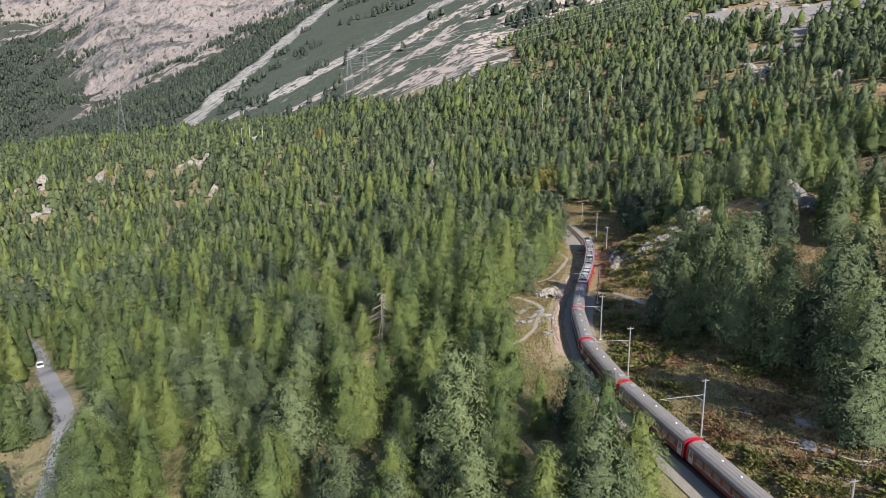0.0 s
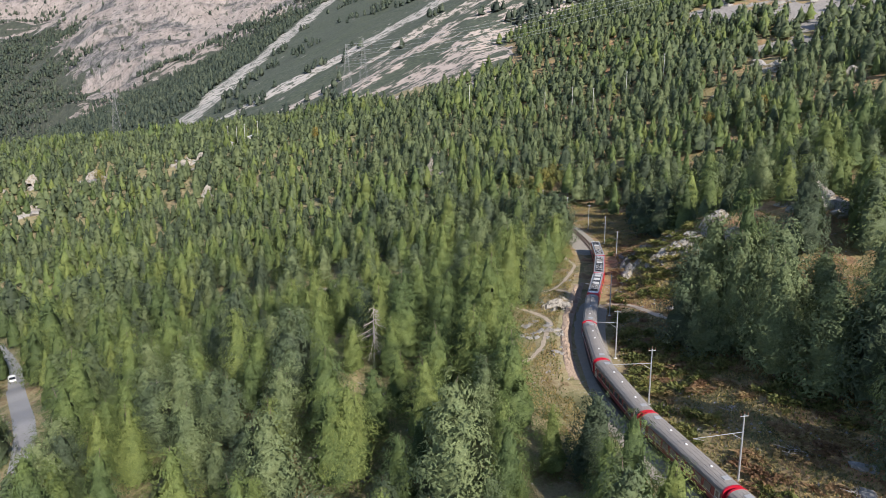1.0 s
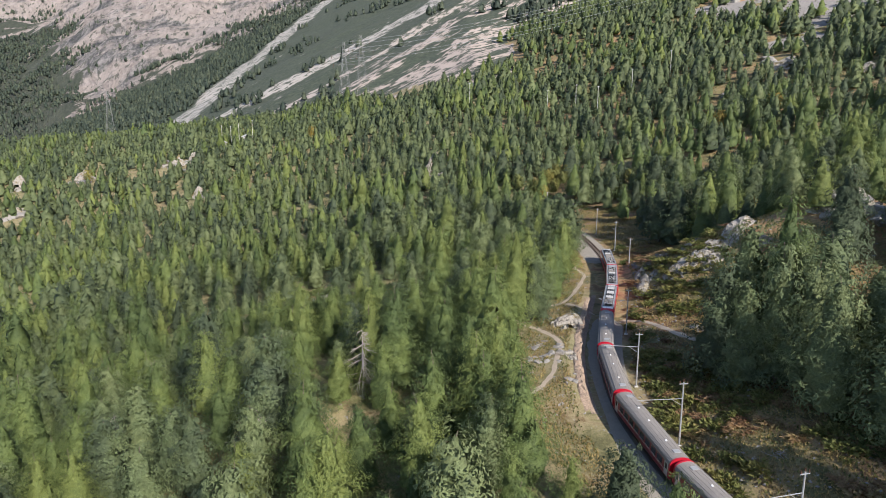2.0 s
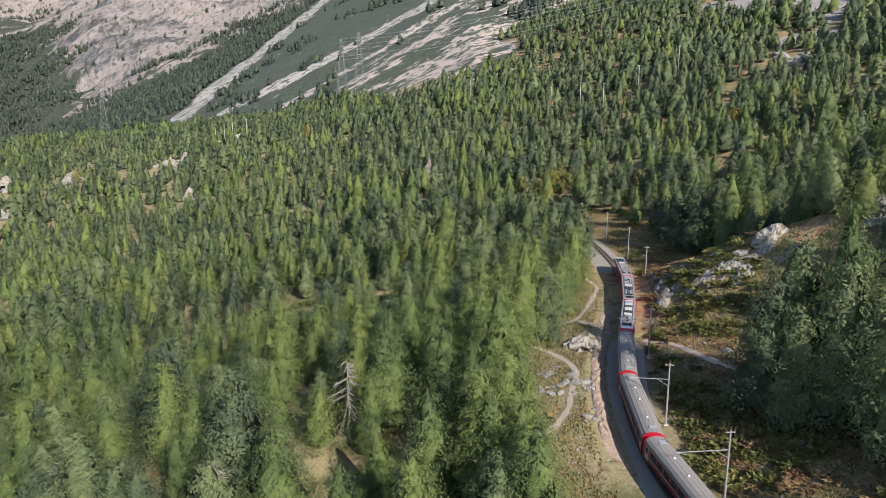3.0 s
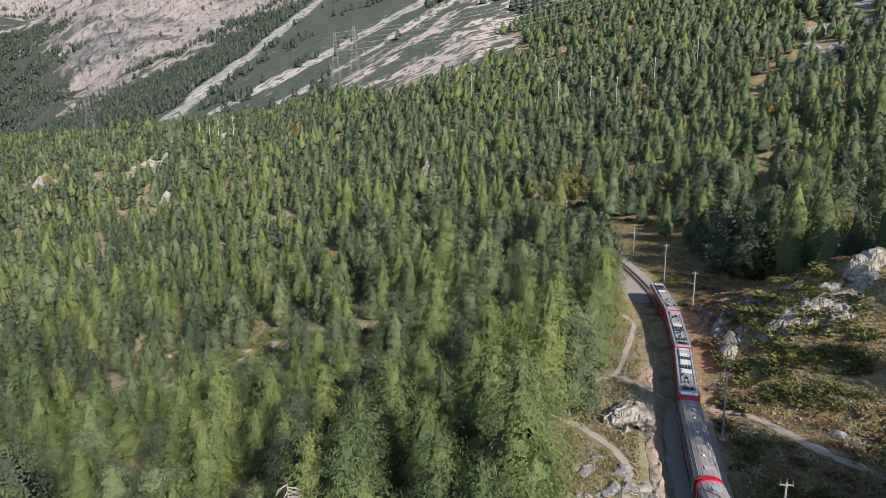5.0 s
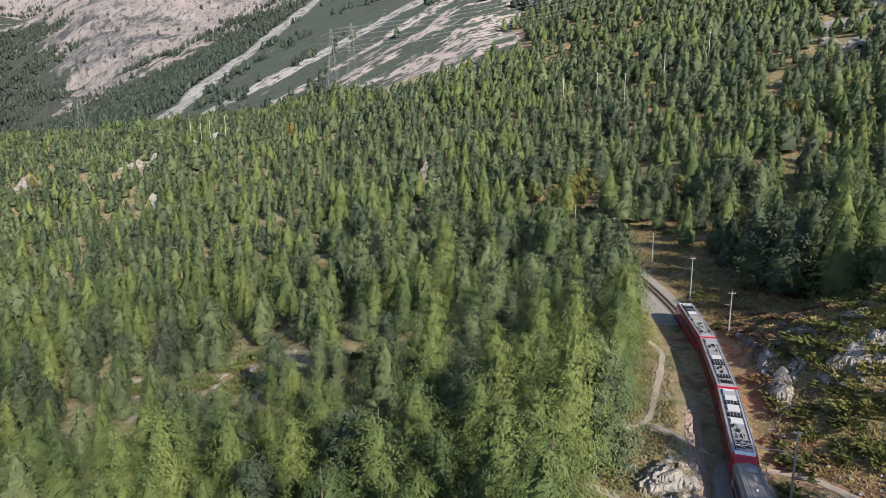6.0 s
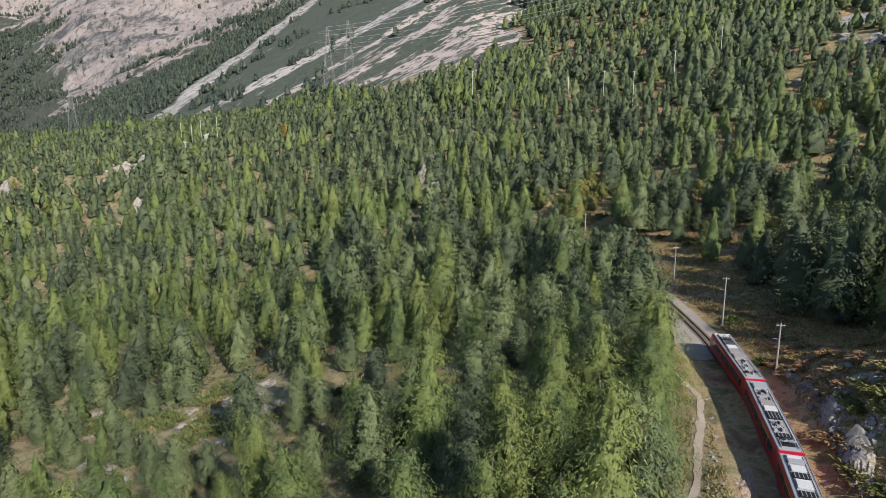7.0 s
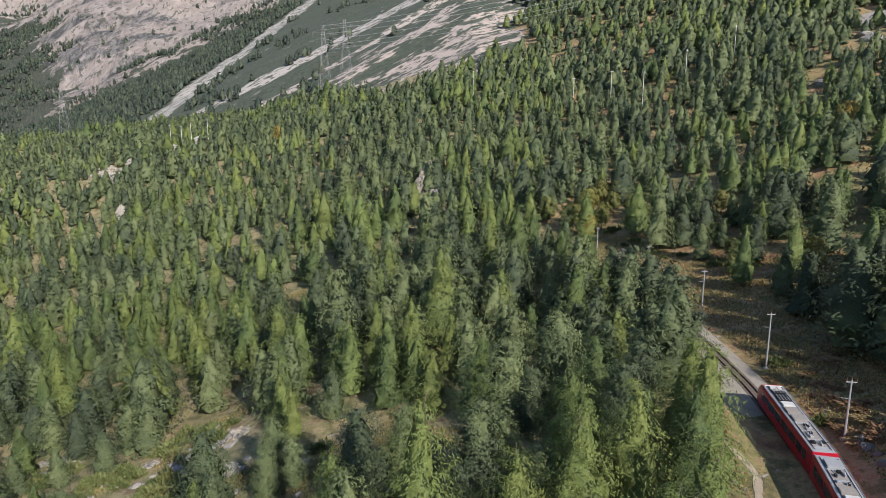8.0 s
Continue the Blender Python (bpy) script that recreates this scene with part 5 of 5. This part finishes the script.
def undergrowth():
    rng = np.random.default_rng(77)
    forms = [bush_mesh(i, SHRUB) for i in range(5)]
    x, y = scatter(8, 75, 50, 270, 2.4, 9, lambda a, b: open_ground(a, b) & (hash_noise(a, b, 14, 51) + 0.6 * hash_noise(a, b, 5, 52) + 0.6 * ((np.abs(a - track_x(b) - 7.5) < 3.5) & (b < 118)) > 0.12))
    near_line = (x > track_x(y) + 4) & (x < track_x(y) + 24) & (y < 180)
    take = np.r_[np.nonzero(near_line)[0], rng.permutation(np.nonzero(~near_line)[0])][:230]
    for i in take:
        ob = new("juniper_bush")
        s = rng.uniform(0.8, 2.2)
        ob.matrix_world = pose(x[i], y[i], float(ground_z(x[i], y[i])) - 0.1, 0, 0, rng.uniform(0, 360)) @ Matrix.Diagonal((s, s * rng.uniform(0.8, 1.3), s * rng.uniform(0.35, 0.7), 1))
        part("foliage", forms[int(rng.integers(5))], ob)
        tagged(ob, "low green juniper bush on the dry bank", "bush", "bushes of the cutting")
    heath = foliage("heather_leaves", [(0.3, (0.18, 0.105, 0.058)), (0.5, (0.27, 0.175, 0.09)), (0.7, (0.31, 0.24, 0.11))], 0.5)
    young = foliage("alder_leaves", [(0.3, (0.085, 0.11, 0.038)), (0.5, (0.12, 0.146, 0.05)), (0.7, (0.16, 0.172, 0.065))], 0.5)
    rust, light = [bush_mesh(20 + i, heath) for i in range(3)], [bush_mesh(30 + i, young, 140) for i in range(3)]
    for seed, made, name, label, group, lo, hi, tall, count, area in (
        (21, rust, "heather_bush", "rust-brown heather cushion on the dry bank", "heather of the bank", 0.8, 2.1, 0.36, 280, (28, 72, 60, 200)),
        (22, light, "alder_bush", "yellow-green alder shrub at the edge of a glade", "shrubs of the glade", 0.9, 2.0, 1.3, 90, (-75, -12, 158, 206)),
        (23, light, "alder_bush", "yellow-green alder shrub on the open slope", "shrubs of the slope", 0.8, 1.6, 1.1, 26, (48, 90, 175, 290)),
    ):
        x, y = scatter(*area, 2.6, seed, lambda a, b: open_ground(a, b) & (hash_noise(a, b, 11, seed) > -0.1))
        for i in rng.permutation(len(x))[:count]:
            ob = new(name)
            s = rng.uniform(lo, hi)
            ob.matrix_world = pose(x[i], y[i], float(ground_z(x[i], y[i])) - 0.1, 0, 0, rng.uniform(0, 360)) @ Matrix.Diagonal((s, s * rng.uniform(0.8, 1.3), s * tall * rng.uniform(0.7, 1.1), 1))
            part("foliage", made[int(rng.integers(3))], ob)
            tagged(ob, label, "bush", group)
    straw = foliage("dry_grass", [(0.25, (0.21, 0.16, 0.062)), (0.5, (0.34, 0.26, 0.105)), (0.75, (0.3, 0.17, 0.08))], 0.3)
    green = foliage("green_grass", [(0.25, (0.08, 0.1, 0.03)), (0.5, (0.14, 0.155, 0.05)), (0.75, (0.21, 0.195, 0.075))], 0.3)
    lime = foliage("glade_grass", [(0.3, (0.105, 0.118, 0.05)), (0.5, (0.155, 0.16, 0.075)), (0.7, (0.215, 0.2, 0.11))], 0.3)
    for name, mat, gap, seed, label in (("glade_grass", lime, 0.34, 13, "pale yellow-green grass of a forest glade"), ("dry_grass", straw, 0.4, 14, "straw-coloured dry grass on the railway banks"), ("green_grass", green, 0.6, 15, "patchy green grass and heather between rocks")):
        gx, gy = scatter(*((-76, -10, 150, 210) if name == "glade_grass" else (-60, 80, 55, 275)), gap, seed, lambda a, b: open_ground(a, b) & (np.abs(hash_noise(a, b, 4, seed)) < 0.6))
        p = np.stack([gx, gy, ground_z(gx, gy)], 1)
        n = len(p)
        v, f = tuft_mesh(p, np.tile((0.0, 0.0, 1.0), (n, 1)), rng.uniform(0.2, 0.5, n), np.full(n, 0.2), rng, 2)
        tagged(new(name, mesh_from(name, v, f, [mat])), label, "grass", kind="stuff")


undergrowth()


def loose_stones():
    """Small stones strewn over the open ground."""
    rng = np.random.default_rng(91)
    x, y = scatter(-60, 75, 55, 275, 1.5, 19, lambda a, b: open_ground(a, b) & (hash_noise(a, b, 9, 71) + 0.5 * hash_noise(a, b, 3, 72) > 0.1))
    n = len(x)
    octa = np.array([(1, 0, 0), (0, 1, 0), (-1, 0, 0), (0, -1, 0), (0, 0, 0.7), (0, 0, -0.7)], float)
    tri = np.array([(0, 1, 4), (1, 2, 4), (2, 3, 4), (3, 0, 4), (1, 0, 5), (2, 1, 5), (3, 2, 5), (0, 3, 5)])
    v = octa[None] * rng.uniform(0.6, 1.3, (n, 6, 1)) * rng.uniform(0.1, 0.32, (n, 1, 1))
    a = rng.uniform(0, 6.283, n)[:, None]
    v = np.stack([v[..., 0] * np.cos(a) - v[..., 1] * np.sin(a) + x[:, None], v[..., 0] * np.sin(a) + v[..., 1] * np.cos(a) + y[:, None], v[..., 2] + sheet_z(x, y)[:, None] + 0.04], -1)
    f = (tri[None] + 6 * np.arange(n)[:, None, None]).reshape(-1, 3)
    tagged(new("loose_stones", mesh_from("loose_stones", v.reshape(-1, 3), f, [ROCK])), "loose grey stones strewn over the dry banks", "stones", kind="stuff")


loose_stones()


def dead_branches(x, y, size, seed, label):
    """A heap of bleached branches on the ground."""
    rng = random.Random(seed)
    top = new("dead_branches")
    top.matrix_world = pose(x, y, float(ground_z(x, y)) + 0.05)
    for _ in range(16):
        a, l = rng.uniform(0, 6.283), size * rng.uniform(0.5, 1.2)
        p = Vector((rng.gauss(0, size * 0.4), rng.gauss(0, size * 0.4), rng.uniform(0.05, 0.3)))
        q = p + Vector((math.cos(a) * l, math.sin(a) * l, rng.uniform(-0.05, 0.5)))
        part("branch", shaped("branch", GREY_WOOD, (), [(p, q, 0.05, 0.015), (p.lerp(q, 0.5), p.lerp(q, 0.5) + Vector((rng.gauss(0, 0.4), rng.gauss(0, 0.4), 0.3)) * size * 0.5, 0.025, 0.01)], 4), top)
    tagged(top, label, "dead wood", "heaps of dead wood")


for _x, _y, _s, _k in ((48.5, 62, 2.2, 1), (50.5, 65, 2.0, 2), (43, 78, 1.2, 3), (45, 70, 1.4, 11), (40, 88, 1.0, 12), (54, 63, 2.0, 13), (46.5, 66, 1.2, 14), (52, 158, 2.0, 4), (49, 160, 1.8, 5), (47, 126, 1.2, 6), (20.5, 121, 1.0, 7), (49, 259, 1.5, 8), (-23.5, 158.5, 2.6, 9), (-21.5, 156.5, 2.0, 10)):
    dead_branches(_x, _y, _s, _k, "heap of bleached grey branches on the bank")


def dead_tree(x, y, h, seed, reach=3.3):
    rng = random.Random(seed)
    top = new("dead_tree")
    top.matrix_world = pose(x, y, float(ground_z(x, y)) - 0.2)
    v, f = trunk_mesh(h, 0.2, 7, seed, 0)
    part("trunk", mesh_from("trunk", v, f, [GREY_WOOD], None, True), top)
    for k in range(38):
        z = h * (0.25 + 0.73 * k / 38)
        a, r = rng.uniform(0, 6.283), reach * rng.uniform(0.5, 1.15) * (1.2 - k / 38)
        p, q = Vector((0, 0, z)), Vector((math.cos(a) * r, math.sin(a) * r, z - r * rng.uniform(0.2, 0.85)))
        e = q + Vector((math.cos(a + 0.5) * r * 0.3, math.sin(a + 0.5) * r * 0.3, rng.uniform(-0.4, 0.1)))
        part("limb", shaped("limb", GREY_WOOD, (), [(p, q, 0.06, 0.04), (q, e, 0.04, 0.015), (p.lerp(q, 0.6), e + Vector((0.2, -0.2, 0.5)), 0.03, 0.015), (p.lerp(q, 0.4), q + Vector((-0.3, 0.3, -0.7)), 0.03, 0.015)], 4), top)
    tagged(top, "bleached dead pine with bare drooping branches", "dead tree", "dead trees of the wood")


for _x, _y, _h, _k in ((-11.7, 109.7, 11.5, 1), (-25, 98, 8, 2), (-47, 104, 8, 3), (-15, 84, 7, 5)):
    dead_tree(_x, _y, _h, _k)


def autumn_tree(x, y, h, seed, leaf, label):
    top = new("birch_tree")
    top.matrix_world = pose(x, y, float(ground_z(x, y)) - 0.1)
    v, f, shade = conifer("round", seed, h, h * 0.3, 60, 24, 0.5, 5, 6, 0.25, 0.5, 1.4)
    part("crown", mesh_from("crown", v, f, [leaf], None, True, shade), top)
    tv, tf = trunk_mesh(h * 0.85, 0.13, 6, seed, 8, h * 0.25)
    part("trunk", mesh_from("trunk", tv, tf, [BARK], None, True), top)
    tagged(top, label, "tree", "autumn trees")


for _k, (_x, _y, _h) in enumerate(((43, 276, 8), (38, 282, 9), (48, 281, 7), (53, 270, 6), (34, 290, 9), (57, 283, 8), (58, 276, 7), (50, 287, 6), (50, 299, 8), (54, 291, 7), (66, 239, 6), (63, 233, 5), (70, 262, 7), (77, 270, 7), (48, 297, 9), (53, 301, 9), (45, 292, 8), (57, 298, 8), (41, 286, 8), (61, 262, 6), (67, 251, 6))):
    autumn_tree(_x, _y, _h, 300 + _k, BIRCH if _k % 7 else AUTUMN, "yellow-green broadleaf tree at the edge of a clearing")
for _k, (_x, _y, _h) in enumerate(((122, 291, 11), (104, 205, 8), (88, 190, 7), (-245, 440, 11), (150, 300, 10), (-95, 470, 12), (75, 225, 8), (-16, 128, 6))):
    autumn_tree(_x, _y, _h, 320 + _k, AUTUMN, "orange-yellow autumn tree standing among dark conifers")

# ---- far masts, huts and pylons ----


PYLON = plain("dark_galvanised_steel", (0.2, 0.2, 0.2), 0.6, 0.4, 0.15, 3)


def pylon(x, y, h, label):
    top = new("power_pylon")
    top.matrix_world = pose(x, y, float(ground_z(x, y)) - 0.5, 0, 0, 20)
    at = lambda t: 0.095 * h * (1 - t) ** 1.3 + 0.012 * h  # noqa: E731
    levels = [0, 0.14, 0.27, 0.39, 0.5, 0.6, 0.69, 0.78, 0.86, 0.93, 1.0]
    corners = [(-1, -1), (1, -1), (1, 1), (-1, 1)]
    for cx, cy in corners:
        part("leg", shaped("leg", PYLON, (), [((cx * at(a), cy * at(a), h * a), (cx * at(b), cy * at(b), h * b), 0.1, 0.1) for a, b in zip(levels, levels[1:])], 4), top)
    for (ax, ay), (bx, by) in zip(corners, corners[1:] + corners[:1]):
        part("lattice", shaped("lattice", PYLON, (), [((ax * at(a), ay * at(a), h * a), (bx * at(b), by * at(b), h * b), 0.05, 0.05) for a, b in zip(levels, levels[1:])] + [((bx * at(a), by * at(a), h * a), (ax * at(b), ay * at(b), h * b), 0.05, 0.05) for a, b in zip(levels, levels[1:])], 3), top)
    for t, w in ((0.66, 0.17), (0.79, 0.2), (0.91, 0.14)):
        arm = part("cross_arm", shaped("cross_arm", PYLON, (), [((-w * h, 0, t * h), (w * h, 0, t * h), 0.08, 0.08), ((-w * h, 0, t * h), (0, 0, (t + 0.05) * h), 0.09, 0.09), ((w * h, 0, t * h), (0, 0, (t + 0.05) * h), 0.09, 0.09)], 4), top)
        for u in (-w * h, w * h):
            part("insulator", shaped("insulator", PORCELAIN, (), [((u, 0, t * h), (u, 0, t * h - 3), 0.15, 0.15)], 5), arm)
    tagged(top, label, "pylon", "power pylons")


pylon(-90, 596, 58, "tall grey lattice pylon at the forest edge")
pylon(-80, 640, 62, "tall grey lattice pylon at the forest edge")
pylon(-398, 757, 66, "tall grey lattice pylon far down the valley")


def power_line(a, b, sag, offset):
    rings = []
    for t in np.linspace(0, 1, 25):
        p = Vector(a).lerp(Vector(b), t) + Vector((0, offset, -4 * sag * t * (1 - t)))
        rings.append([p + Vector((0, 0, 0.07)), p + Vector((0, 0.07, -0.05)), p + Vector((0, -0.07, -0.05))])
    ob = new("power_line", loft("power_line", STEEL, rings))
    tagged(ob, "thin grey power line crossing the slope", "power line", "power lines")


_pz = float(ground_z(-90, 596))
for _k, (_dz, _w) in enumerate(((41, -10), (49, -12), (56, -8), (41, 10), (49, 12), (56, 8))):
    power_line((-90, 596, _pz + _dz), (330, 560, _pz + _dz + 92), 14, _w)


def far_mast(x, y, h):
    top = new("far_mast")
    top.matrix_world = pose(x, y, float(ground_z(x, y)) - 0.3)
    part("post", shaped("post", CONCRETE, (), [((0, 0, 0), (0, 0, h), 0.15, 0.11)], 6), top)
    part("crossbar", shaped("crossbar", STEEL, [((0, 0, h - 0.4), (1.6, 0.12, 0.14))]), top)
    tagged(top, "pale mast of the upper railway line above treetops", "mast", "masts of the upper line")


for _x, _y, _h in ((141, 407, 18), (115, 398, 18), (91.5, 385, 18), (84, 410, 18), (68, 420, 17), (20, 470, 17), (-158, 498, 18), (-165, 500, 17), (-172, 500, 18), (-148, 500, 17)):
    far_mast(_x, _y, _h)


HUT = plain("grey_plaster", (0.3, 0.285, 0.26), 0.9, 0, 0.2, 2)


def hut(x, y, w, l, h, turn, label):
    top = new("hut")
    top.matrix_world = pose(x, y, float(ground_z(x, y)), 0, 0, turn)
    part("wall", shaped("wall", HUT, [((0, 0, h / 2 - 1), (w, l, h + 2))], bevel=0.05), top)
    part("roof", loft("roof", PALE_ROOF, [[(-w * 0.6, yy, h), (w * 0.6, yy, h), (w * 0.6, yy, h + 0.25), (0, yy, h + w * 0.3), (-w * 0.6, yy, h + 0.25)] for yy in (-l * 0.56, l * 0.56)]), top, "pale metal roof")
    part("window", shaped("window", GLASS, [((0, -l / 2 - 0.02, h * 0.55), (w * 0.35, 0.08, h * 0.35))]), top)
    part("door", shaped("door", GREY_WOOD, [((w * 0.32, -l / 2 - 0.03, h * 0.35), (w * 0.16, 0.1, h * 0.68))]), top)
    tagged(top, label, "hut")


hut(-152, 497, 6, 5, 6.0, 10, "pale concrete railway hut with a light roof")
hut(-170, 497, 5, 4, 5.0, 5, "small pale hut beside the upper railway")
